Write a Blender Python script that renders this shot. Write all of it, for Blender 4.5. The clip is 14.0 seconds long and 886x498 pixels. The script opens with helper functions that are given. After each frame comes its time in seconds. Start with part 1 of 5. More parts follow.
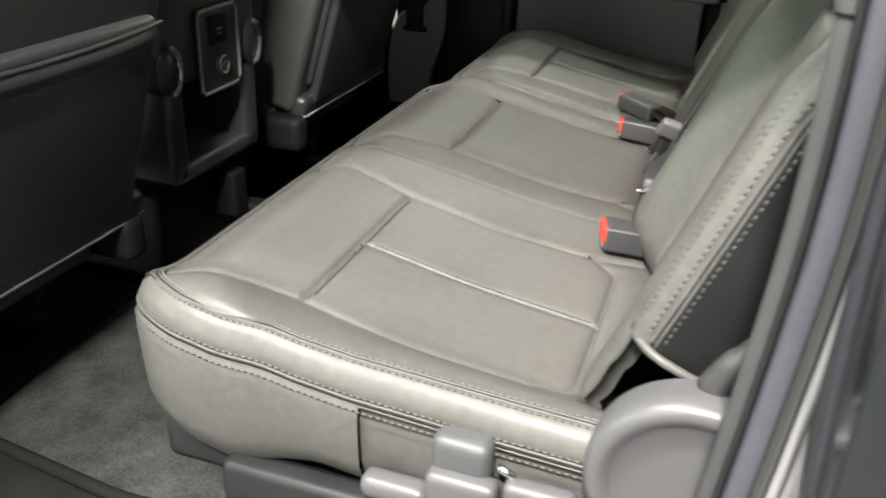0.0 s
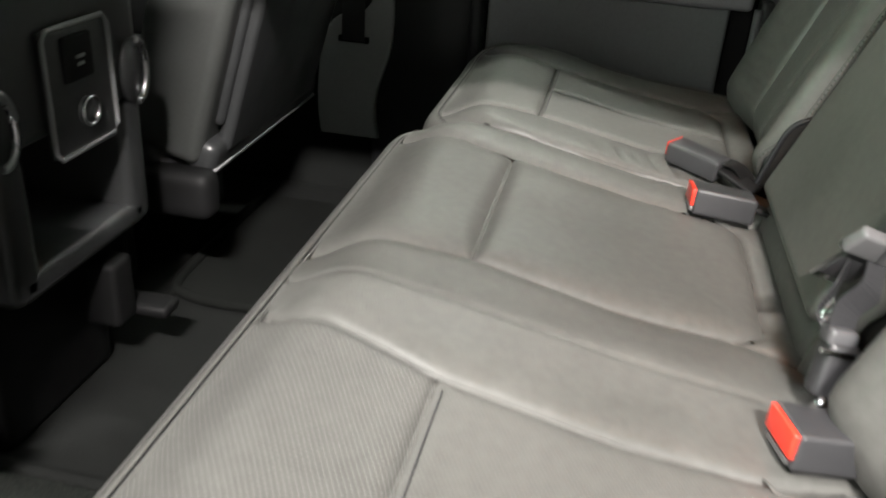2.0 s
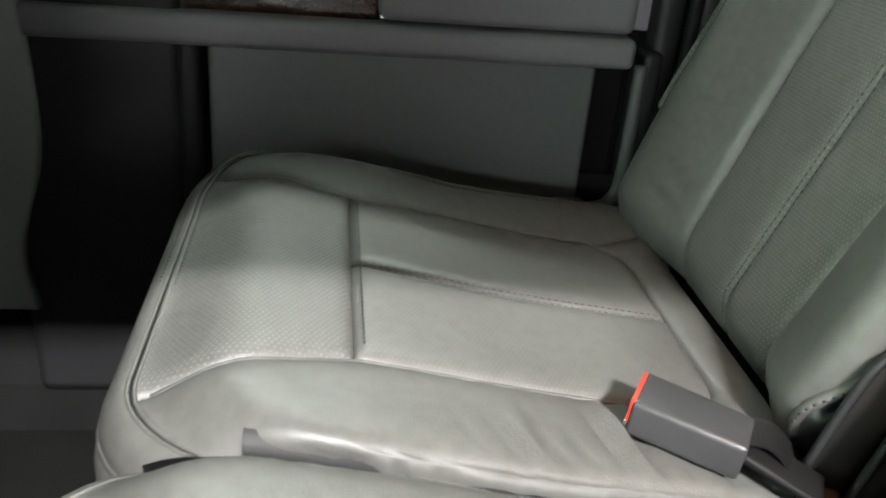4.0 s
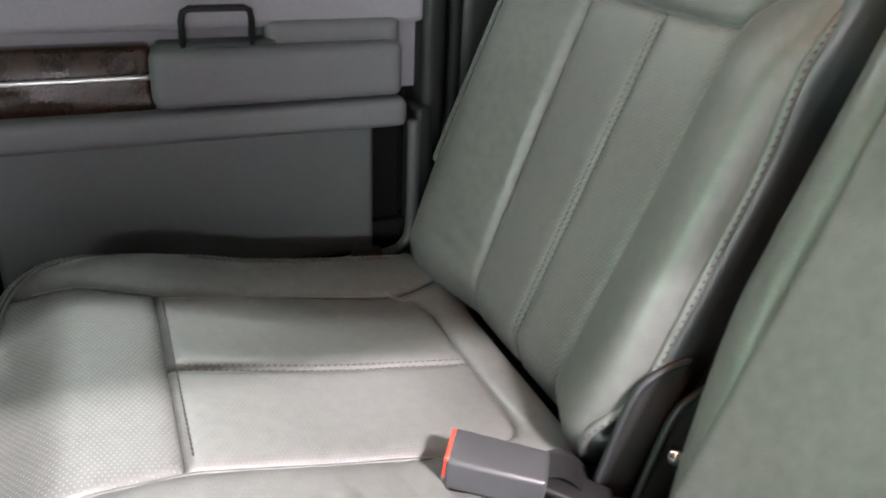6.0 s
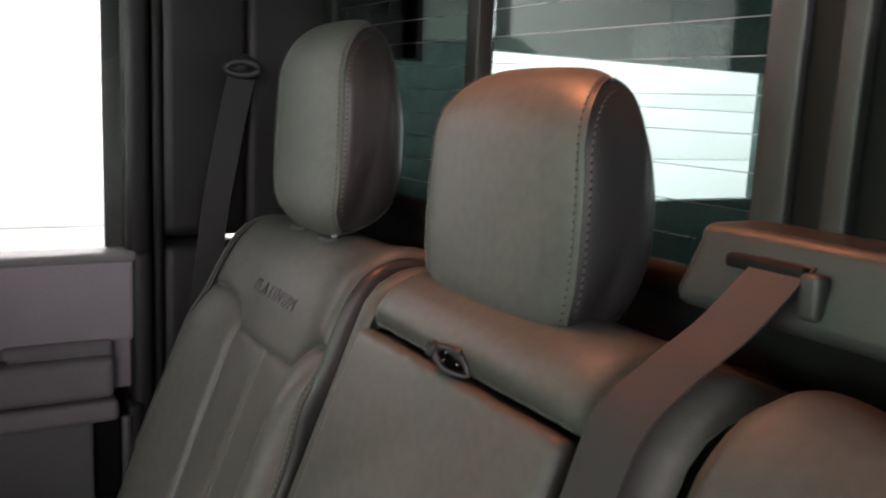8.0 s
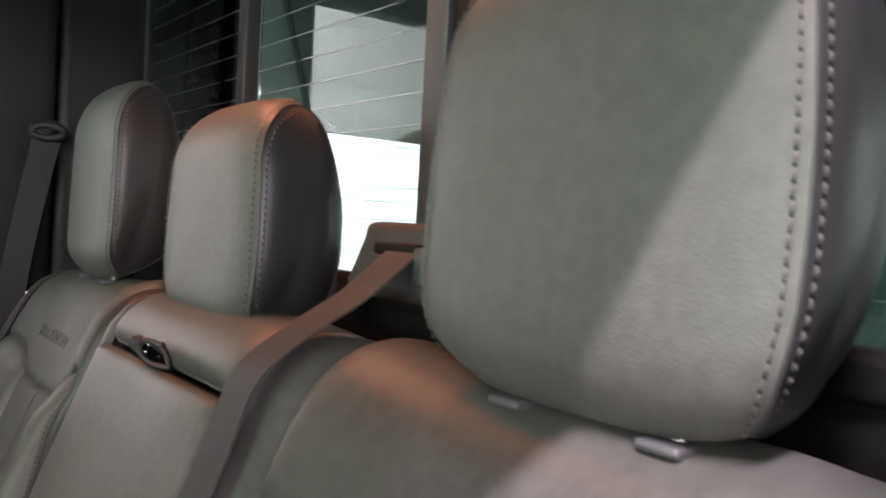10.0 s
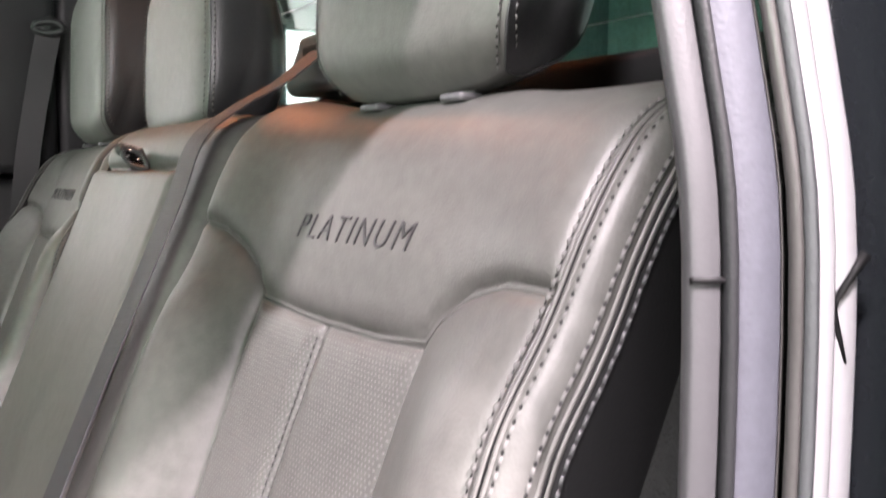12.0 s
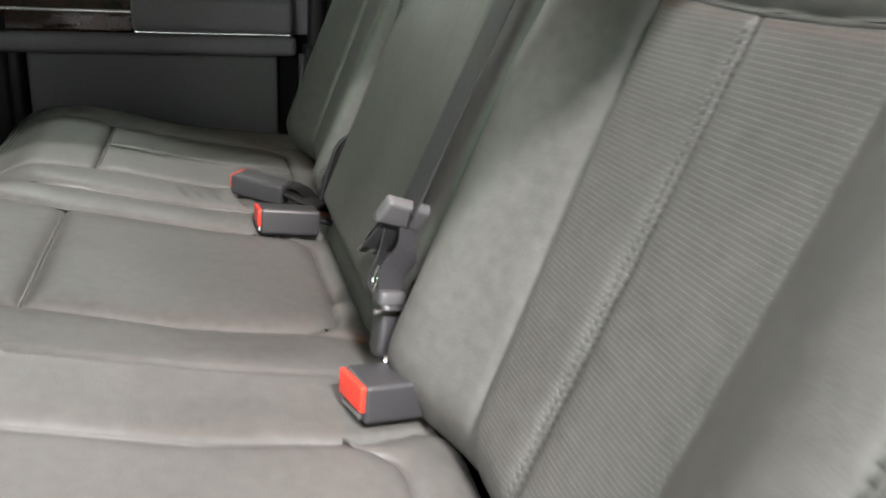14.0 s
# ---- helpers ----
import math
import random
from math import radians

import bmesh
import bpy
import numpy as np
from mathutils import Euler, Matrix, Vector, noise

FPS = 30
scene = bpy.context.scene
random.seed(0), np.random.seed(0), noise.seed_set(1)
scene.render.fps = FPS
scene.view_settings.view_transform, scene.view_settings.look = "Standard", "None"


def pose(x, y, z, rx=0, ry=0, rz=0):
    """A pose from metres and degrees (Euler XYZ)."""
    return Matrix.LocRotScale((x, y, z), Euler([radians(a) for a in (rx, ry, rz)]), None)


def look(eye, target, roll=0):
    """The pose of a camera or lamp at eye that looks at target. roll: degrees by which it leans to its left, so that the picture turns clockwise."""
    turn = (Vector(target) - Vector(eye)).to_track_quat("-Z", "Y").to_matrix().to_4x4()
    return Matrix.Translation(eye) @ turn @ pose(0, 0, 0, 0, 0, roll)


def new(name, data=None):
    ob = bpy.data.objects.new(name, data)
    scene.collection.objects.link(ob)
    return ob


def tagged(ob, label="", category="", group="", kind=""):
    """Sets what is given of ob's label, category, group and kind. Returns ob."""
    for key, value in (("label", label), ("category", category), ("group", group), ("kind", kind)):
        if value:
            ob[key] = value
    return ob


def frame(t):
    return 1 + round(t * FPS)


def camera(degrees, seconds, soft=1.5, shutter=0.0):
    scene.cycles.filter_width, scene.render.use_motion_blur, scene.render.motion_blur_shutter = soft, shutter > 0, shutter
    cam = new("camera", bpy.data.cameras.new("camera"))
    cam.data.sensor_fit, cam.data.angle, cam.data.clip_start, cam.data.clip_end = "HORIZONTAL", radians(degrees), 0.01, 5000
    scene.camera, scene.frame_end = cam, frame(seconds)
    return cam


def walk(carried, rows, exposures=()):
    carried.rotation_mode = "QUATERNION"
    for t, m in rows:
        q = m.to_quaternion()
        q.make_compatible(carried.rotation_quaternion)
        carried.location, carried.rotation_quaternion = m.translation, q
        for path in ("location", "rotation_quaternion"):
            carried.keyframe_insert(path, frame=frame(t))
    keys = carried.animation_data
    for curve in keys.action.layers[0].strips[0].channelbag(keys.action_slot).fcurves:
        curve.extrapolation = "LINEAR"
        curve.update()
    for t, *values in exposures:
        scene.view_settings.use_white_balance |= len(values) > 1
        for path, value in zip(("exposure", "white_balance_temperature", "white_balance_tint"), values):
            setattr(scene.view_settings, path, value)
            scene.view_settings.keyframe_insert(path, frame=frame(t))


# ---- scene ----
cam = camera(55.1, 14.0, 1.8, 0.4)
PATH = [
    (0, (0.617, -0.527, 0.956), (0.057, 1.178, 0.073), 2.2),
    (0.5, (0.531, -0.465, 0.927), (-0.051, 1.232, 0.041), 2.2),
    (1, (0.487, -0.338, 0.891), (-0.076, 1.363, 0.004), 2.1),
    (1.5, (0.444, -0.229, 0.882), (-0.001, 1.505, -0.01), 3.2),
    (2, (0.353, -0.09, 0.891), (0.032, 1.67, -0.004), 4.0),
    (2.5, (0.288, 0.128, 0.899), (0.119, 1.901, -0.012), 4.3),
    (3, (0.265, 0.31, 0.896), (0.253, 2.084, -0.027), 4.8),
    (3.2, (0.26, 0.389, 0.885), (0.3, 2.169, -0.027), 4.7),
    (5.3, (0.244, 0.629, 0.84), (0.841, 2.342, -0.003), 3.9),
    (5.5, (0.25, 0.622, 0.863), (0.877, 2.321, 0.015), 2.9),
    (6, (0.248, 0.549, 0.934), (0.943, 2.219, 0.081), 2.4),
    (6.5, (0.284, 0.458, 1.012), (1.022, 2.122, 0.183), 1.8),
    (7, (0.326, 0.334, 1.084), (1.098, 2.022, 0.34), 1.8),
    (7.5, (0.358, 0.233, 1.116), (1.239, 1.946, 0.579), 2.4),
    (8, (0.362, 0.177, 1.127), (1.37, 1.872, 0.791), 2.7),
    (8.2, (0.362, 0.163, 1.126), (1.415, 1.839, 0.834), 2.5),
    (10.3, (0.471, -0.047, 1.029), (1.67, 1.553, 0.98), 2.9),
    (10.5, (0.472, -0.075, 1.012), (1.677, 1.521, 0.956), 2.6),
    (11, (0.458, -0.133, 0.961), (1.669, 1.458, 0.901), 1.7),
    (11.5, (0.466, -0.171, 0.937), (1.673, 1.423, 0.874), 0.8),
    (12, (0.447, -0.205, 0.909), (1.594, 1.425, 0.745), 0.6),
    (12.5, (0.446, -0.229, 0.884), (1.467, 1.458, 0.553), -0.7),
    (13, (0.418, -0.254, 0.823), (1.187, 1.529, 0.346), -0.2),
    (13.2, (0.414, -0.25, 0.82), (1.093, 1.549, 0.271), -0.5),
    (13.5, (0.392, -0.25, 0.834), (1.011, 1.551, 0.223), 2.2),
    (14, (0.413, -0.124, 0.841), (0.935, 1.685, 0.167), 3.0),
]
EXPOSURES = [(0, -0.4, 7000, -6), (1.5, -0.58, 7000, -5), (2.0, -0.3, 6850, -6), (3.0, 0.15, 6700, -7), (5.5, 0.75, 6450, -5), (6.5, 1.0, 6450, 15), (7.2, 0.8, 6600, 18), (8.0, -0.35, 6850, 19), (8.2, -0.45, 6850, 19), (10.3, 0.15, 6750, 18), (11.0, 0.6, 6700, 17), (11.5, 0.58, 6750, 15), (12.5, 0.20, 6800, 11), (13.0, -0.12, 6750, 7), (14.0, -0.45, 6650, -3)]
walk(cam, [(t, look(eye, target, roll)) for t, eye, target, roll in PATH], EXPOSURES)

# ---------------------------------------------------------------- world and light
world = bpy.data.worlds.new("world")
scene.world = world
world.use_nodes = True
bg = world.node_tree.nodes["Background"]
sky = world.node_tree.nodes.new("ShaderNodeTexSky")
sky.sky_type = "NISHITA"
sky.sun_disc = False
sky.sun_elevation = radians(40)
sky.sun_rotation = radians(200)
world.node_tree.links.new(sky.outputs["Color"], bg.inputs["Color"])
bg.inputs["Strength"].default_value = 0.08


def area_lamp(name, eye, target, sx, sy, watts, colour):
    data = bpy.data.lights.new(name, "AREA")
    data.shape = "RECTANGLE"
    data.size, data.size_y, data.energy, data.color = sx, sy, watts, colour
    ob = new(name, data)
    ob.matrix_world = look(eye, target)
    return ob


# tubes on the ceiling of the hall, added low fill lamps, and the dome lamp of the cab
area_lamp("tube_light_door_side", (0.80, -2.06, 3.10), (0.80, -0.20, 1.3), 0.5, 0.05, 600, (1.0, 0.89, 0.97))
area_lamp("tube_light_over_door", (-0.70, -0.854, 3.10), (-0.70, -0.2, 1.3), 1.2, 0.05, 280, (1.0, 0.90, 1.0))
# the next three are fills below ceiling height, added to brighten door and backrests
area_lamp("fill_light_beside_door", (-1.3, -3.25, 1.75), (0.4, 0.6, 0.75), 1.5, 0.35, 90, (1.0, 0.94, 1.0))
area_lamp("fill_light_front_corner", (-3.0, -1.0, 1.55), (0.6, 0.9, 0.8), 1.5, 0.35, 88, (0.86, 1.0, 0.92))
area_lamp("fill_light_front", (-3.2, 0.8, 1.50), (0.6, 0.9, 0.85), 1.8, 0.4, 62, (0.60, 1.0, 0.73))
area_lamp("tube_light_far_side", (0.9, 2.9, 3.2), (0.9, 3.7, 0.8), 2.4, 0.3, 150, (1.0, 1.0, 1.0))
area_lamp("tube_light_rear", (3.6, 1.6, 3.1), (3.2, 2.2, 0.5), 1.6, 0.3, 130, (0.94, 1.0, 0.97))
area_lamp("dome_light", (0.72, 0.80, 1.50), (0.86, 0.72, 0.9), 0.18, 0.18, 1.25, (1.0, 0.32, 0.14)).data.spread = radians(100)

# ---------------------------------------------------------------- materials
MATS = {}


def nodes_of(mat):
    return mat.node_tree.nodes, mat.node_tree.links


def base_mat(name, colour, rough=0.5, metal=0.0, spec=0.5, grain=0.0, grain_scale=400.0, var=0.12, var_scale=14.0, blotch=0.0, wrinkle=0.0):
    """A surface with colour variation at two scales, roughness variation and fine relief."""
    mat = bpy.data.materials.new(name)
    mat.use_nodes = True
    n, l = nodes_of(mat)
    b = n["Principled BSDF"]
    co = n.new("ShaderNodeTexCoord")
    big = n.new("ShaderNodeTexNoise")
    big.inputs["Scale"].default_value = var_scale
    big.inputs["Detail"].default_value = 5
    fine = n.new("ShaderNodeTexNoise")
    fine.inputs["Scale"].default_value = var_scale * 14
    fine.inputs["Detail"].default_value = 3
    l.new(co.outputs["Object"], big.inputs["Vector"])
    l.new(co.outputs["Object"], fine.inputs["Vector"])
    add = n.new("ShaderNodeMath")
    add.operation = "ADD"
    l.new(big.outputs["Fac"], add.inputs[0])
    l.new(fine.outputs["Fac"], add.inputs[1])
    rng = n.new("ShaderNodeMapRange")
    rng.inputs["From Min"].default_value, rng.inputs["From Max"].default_value = 0.6, 1.4
    rng.inputs["To Min"].default_value, rng.inputs["To Max"].default_value = 1 - var, 1 + var
    l.new(add.outputs[0], rng.inputs["Value"])
    mul = n.new("ShaderNodeVectorMath")
    mul.operation = "SCALE"
    mul.inputs[0].default_value = colour[:3]
    l.new(rng.outputs[0], mul.inputs["Scale"])
    l.new(mul.outputs[0], b.inputs["Base Color"])
    rr = n.new("ShaderNodeMapRange")
    rr.inputs["From Min"].default_value, rr.inputs["From Max"].default_value = 0.3, 0.7
    rr.inputs["To Min"].default_value, rr.inputs["To Max"].default_value = max(0.02, rough - 0.07), min(1, rough + 0.07)
    l.new(big.outputs["Fac"], rr.inputs["Value"])
    l.new(rr.outputs[0], b.inputs["Roughness"])
    b.inputs["Metallic"].default_value = metal
    b.inputs["Specular IOR Level"].default_value = spec
    last = None
    if grain:
        vo = n.new("ShaderNodeTexVoronoi")
        vo.feature = "SMOOTH_F1"
        vo.inputs["Scale"].default_value = grain_scale
        l.new(co.outputs["Object"], vo.inputs["Vector"])
        bump = n.new("ShaderNodeBump")
        bump.inputs["Strength"].default_value = grain
        bump.inputs["Distance"].default_value = 0.0008
        l.new(vo.outputs["Distance"], bump.inputs["Height"])
        last = bump
    if wrinkle:
        wn = n.new("ShaderNodeTexNoise")
        wn.inputs["Scale"].default_value = 22
        wn.inputs["Detail"].default_value = 6
        wn.inputs["Distortion"].default_value = 0.8
        l.new(co.outputs["Object"], wn.inputs["Vector"])
        bump2 = n.new("ShaderNodeBump")
        bump2.inputs["Strength"].default_value = wrinkle
        bump2.inputs["Distance"].default_value = 0.004
        l.new(wn.outputs["Fac"], bump2.inputs["Height"])
        if last:
            l.new(last.outputs[0], bump2.inputs["Normal"])
        last = bump2
    if last:
        l.new(last.outputs[0], b.inputs["Normal"])
    MATS[name] = mat
    return mat


def perforated(name, like, pitch=0.0037, tone=(0.150, 0.148, 0.140), relief=0.4):
    """Leather with rows of small staggered holes, laid out in metres on the panel's own map."""
    mat = MATS[like].copy()
    mat.name = name
    n, l = nodes_of(mat)
    b = n["Principled BSDF"]
    uv = n.new("ShaderNodeUVMap")
    uv.uv_map = "metric"
    sep = n.new("ShaderNodeSeparateXYZ")
    l.new(uv.outputs[0], sep.inputs[0])

    def math(op, a, c=None):
        m = n.new("ShaderNodeMath")
        m.operation = op
        for k, v in enumerate((a, c)):
            if v is None:
                continue
            if isinstance(v, (int, float)):
                m.inputs[k].default_value = v
            else:
                l.new(v, m.inputs[k])
        return m.outputs[0]

    u = math("DIVIDE", sep.outputs[0], pitch)
    v = math("DIVIDE", sep.outputs[1], pitch * 0.866)
    row = math("FLOOR", v)
    odd = math("MULTIPLY", math("MODULO", row, 2.0), 0.5)
    fu = math("SUBTRACT", math("FRACT", math("ADD", u, odd)), 0.5)
    fv = math("MULTIPLY", math("SUBTRACT", math("FRACT", v), 0.5), 0.866)
    d = math("SQRT", math("ADD", math("MULTIPLY", fu, fu), math("MULTIPLY", fv, fv)))
    hole = n.new("ShaderNodeMapRange")
    hole.interpolation_type = "SMOOTHSTEP"
    hole.inputs["From Min"].default_value, hole.inputs["From Max"].default_value = 0.12, 0.22
    hole.inputs["To Min"].default_value, hole.inputs["To Max"].default_value = 1, 0
    l.new(d, hole.inputs["Value"])
    mix = n.new("ShaderNodeMix")
    mix.data_type = "RGBA"
    old = b.inputs["Base Color"].links[0].from_socket
    l.new(hole.outputs[0], mix.inputs["Factor"])
    l.new(old, mix.inputs["A"])
    mix.inputs["B"].default_value = (*tone, 1)
    l.new(mix.outputs["Result"], b.inputs["Base Color"])
    bump = n.new("ShaderNodeBump")
    bump.inputs["Strength"].default_value = relief
    bump.inputs["Distance"].default_value = 0.0012
    bump.invert = True
    l.new(hole.outputs[0], bump.inputs["Height"])
    if b.inputs["Normal"].links:
        l.new(b.inputs["Normal"].links[0].from_socket, bump.inputs["Normal"])
    l.new(bump.outputs[0], b.inputs["Normal"])
    MATS[name] = mat
    return mat


leather = base_mat("leather", (0.079, 0.0785, 0.073), 0.47, spec=0.45, grain=0.16, grain_scale=620, var=0.22, var_scale=7, wrinkle=0.05)
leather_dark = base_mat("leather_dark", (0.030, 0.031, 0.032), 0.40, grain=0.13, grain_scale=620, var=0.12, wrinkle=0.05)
# the seat leather with shade painted in, for side panels and the cushion parting
leather_shaded = base_mat("leather_shaded", (0.008, 0.0083, 0.0085), 0.55, spec=0.25, grain=0.13, grain_scale=620, var=0.12, wrinkle=0.05)
leather_hole = perforated("leather_perforated", "leather", 0.0039, (0.145, 0.143, 0.136), 0.6)
leather_fine = perforated("leather_finely_perforated", "leather", 0.0036, (0.102, 0.100, 0.094), 0.1)
thread = base_mat("thread", (0.082, 0.081, 0.077), 0.55, var=0.15)
plastic = base_mat("plastic_grey", (0.066, 0.069, 0.072), 0.45, grain=0.3, grain_scale=900, var=0.08)
plastic_dark = base_mat("plastic_black", (0.014, 0.0145, 0.0155), 0.48, spec=0.3, grain=0.25, grain_scale=900, var=0.1)
plastic_light = base_mat("plastic_light_grey", (0.22, 0.22, 0.225), 0.45, grain=0.25, grain_scale=700, var=0.06)
# dark door plastic lightened, with the pinkish tube light in its colour
door_grey = base_mat("door_grey", (0.165, 0.160, 0.172), 0.5, grain=0.3, grain_scale=900, var=0.08)
# mat carpet blackened to stand for the shade of the far footwell
mat_shaded = base_mat("shaded_mat_carpet", (0.006, 0.0066, 0.006), 0.95, spec=0.12, grain=0.9, grain_scale=700, var=0.35, var_scale=18)
console_black = base_mat("console_black", (0.036, 0.037, 0.038), 0.4, grain=0.25, grain_scale=900, var=0.1)
# the upper door panel, lightened further to paint the lavender light on it
door_lit = base_mat("door_lit_grey", (0.32, 0.305, 0.335), 0.5, grain=0.3, grain_scale=900, var=0.08)
# front seat leather, lightened to paint the light on the seat sides
leather_front = base_mat("leather_front", (0.052, 0.054, 0.052), 0.45, grain=0.13, grain_scale=620, var=0.12, wrinkle=0.05)
plastic_brown = base_mat("plastic_dark_grey", (0.040, 0.040, 0.041), 0.42, grain=0.3, grain_scale=900, var=0.08)
plastic_mid = base_mat("plastic_mid_grey", (0.080, 0.080, 0.084), 0.4, var=0.06)
pocket_grey = base_mat("door_pocket_grey", (0.105, 0.110, 0.110), 0.5, grain=0.3, grain_scale=900, var=0.1)
grip_grey = base_mat("grip_grey", (0.125, 0.125, 0.128), 0.45, var=0.06)
plate_black = base_mat("hinge_plastic", (0.010, 0.009, 0.0085), 0.8, spec=0.2, grain=0.2, grain_scale=900, var=0.15)
# grey plastic made paler, in place of lamp light the roof rail blocks
pillar_grey = base_mat("pillar_grey", (0.28, 0.285, 0.285), 0.45, grain=0.2, grain_scale=900, var=0.08)
word_ink = base_mat("dark_embossing", (0.022, 0.022, 0.023), 0.5, var=0.1)
buckle_black = base_mat("buckle_black", (0.03, 0.03, 0.032), 0.38, var=0.1)
buckle_red = base_mat("buckle_red", (0.62, 0.035, 0.02), 0.35, var=0.08)
chrome = base_mat("chrome", (0.75, 0.75, 0.76), 0.14, metal=1.0, var=0.03)
steel = base_mat("steel", (0.45, 0.45, 0.46), 0.32, metal=1.0, var=0.1)
wood = base_mat("wood_veneer", (0.026, 0.011, 0.006), 0.12, var=0.45, var_scale=30)
carpet = base_mat("carpet", (0.009, 0.0096, 0.0092), 0.95, spec=0.12, grain=0.9, grain_scale=700, var=0.35, var_scale=18)
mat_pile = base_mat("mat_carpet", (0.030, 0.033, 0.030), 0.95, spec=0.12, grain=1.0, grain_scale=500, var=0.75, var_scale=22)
webbing = base_mat("webbing", (0.044, 0.044, 0.047), 0.6, spec=0.3, grain=0.4, grain_scale=1500, var=0.06)
trim_grey = base_mat("jamb_trim", (0.042, 0.042, 0.044), 0.5, grain=0.12, grain_scale=700, var=0.06)
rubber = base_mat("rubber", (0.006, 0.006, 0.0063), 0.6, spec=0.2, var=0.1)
flocked = base_mat("textured_seal", (0.056, 0.058, 0.071), 0.55, grain=0.28, grain_scale=520, var=0.15)
paint_white = base_mat("pale_paint", (0.31, 0.303, 0.313), 0.3, var=0.05)
strip_dull = base_mat("dull_strip", (0.055, 0.052, 0.050), 0.4, var=0.12, var_scale=30)
paint_black = base_mat("black_paint", (0.012, 0.014, 0.016), 0.12, var=0.05)
siding = base_mat("white_siding", (0.80, 0.81, 0.81), 0.5, var=0.03, var_scale=3)
dull_wall = base_mat("dull_wall", (0.30, 0.31, 0.30), 0.7, var=0.1, var_scale=2)
concrete = base_mat("concrete", (0.22, 0.215, 0.21), 0.8, grain=0.3, grain_scale=120, var=0.2, var_scale=3)
# teal tone carries the haze and reflections of the rear glass
canopy_dark = base_mat("canopy_lining_hazed", (0.12, 0.165, 0.158), 0.7, var=0.5, var_scale=6)
headliner = base_mat("headliner_cloth", (0.30, 0.295, 0.285), 0.95, grain=0.4, grain_scale=900, var=0.06)


def glass(name, tint):
    mat = bpy.data.materials.new(name)
    mat.use_nodes = True
    n, l = nodes_of(mat)
    b = n["Principled BSDF"]
    b.inputs["Base Color"].default_value = (*tint, 1)
    b.inputs["Roughness"].default_value = 0.02
    b.inputs["Transmission Weight"].default_value = 1.0
    b.inputs["IOR"].default_value = 1.45
    MATS[name] = mat
    return mat


glass_clear = glass("glass_clear", (0.93, 0.97, 0.95))
glass_tint = glass("glass_tinted", (0.55, 0.74, 0.70))

# ---------------------------------------------------------------- mesh helpers


def obj(name, verts, faces, mat, parent=None, label="", smooth=True, uvs=None):
    me = bpy.data.meshes.new(name)
    me.from_pydata([tuple(v) for v in verts], [], [tuple(f) for f in faces])
    me.materials.append(mat)
    if smooth:
        me.shade_smooth()
    if uvs is not None:
        layer = me.uv_layers.new(name="metric")
        idx = np.zeros(len(me.loops), dtype=np.int32)
        me.loops.foreach_get("vertex_index", idx)
        layer.data.foreach_set("uv", np.asarray(uvs, dtype=np.float32)[idx].ravel())
    me.validate()
    me.update()
    ob = new(name, me)
    if parent:
        ob.parent = parent
    if label:
        ob["label"] = label
    return ob


def part(name, bm, mat, parent=None, label="", smooth=True):
    """Links a bmesh as one mesh object under a thing or a part."""
    bmesh.ops.recalc_face_normals(bm, faces=bm.faces)
    me = bpy.data.meshes.new(name)
    bm.to_mesh(me)
    bm.free()
    me.materials.append(mat)
    if smooth:
        me.shade_smooth()
    ob = new(name, me)
    if parent:
        ob.parent = parent
    if label:
        ob["label"] = label
    return ob


def thing(name, label, category, group="", kind=""):
    ob = new(name)
    ob.empty_display_size = 0.05
    return tagged(ob, label, category, group, kind)


def box_bm(size, centre=(0, 0, 0), bevel=0.004, rot=None, seg=2, taper=None):
    """A bevelled box; taper scales the +z end in x and y."""
    bm = bmesh.new()
    bmesh.ops.create_cube(bm, size=1)
    for v in bm.verts:
        k = taper if (taper and v.co.z > 0) else (1, 1)
        v.co = Vector((v.co.x * size[0] * k[0], v.co.y * size[1] * k[1], v.co.z * size[2]))
    if bevel:
        bmesh.ops.bevel(bm, geom=list(bm.edges), offset=bevel, segments=seg, affect="EDGES", profile=0.6)
    m = Matrix.Translation(centre) @ (rot.to_4x4() if rot else Matrix())
    bmesh.ops.transform(bm, matrix=m, verts=bm.verts)
    return bm


def cyl_bm(a, b, r, r2=None, n=16, bevel=0.0):
    a, b = Vector(a), Vector(b)
    bm = bmesh.new()
    d = b - a
    bmesh.ops.create_cone(bm, cap_ends=True, segments=n, radius1=r, radius2=r if r2 is None else r2, depth=d.length)
    if bevel:
        es = [e for e in bm.edges if len(e.link_faces) == 2 and any(len(f.verts) > 4 for f in e.link_faces)]
        bmesh.ops.bevel(bm, geom=es, offset=bevel, segments=2, affect="EDGES")
    q = d.to_track_quat("Z", "Y").to_matrix().to_4x4()
    bmesh.ops.transform(bm, matrix=Matrix.Translation((a + b) / 2) @ q, verts=bm.verts)
    return bm


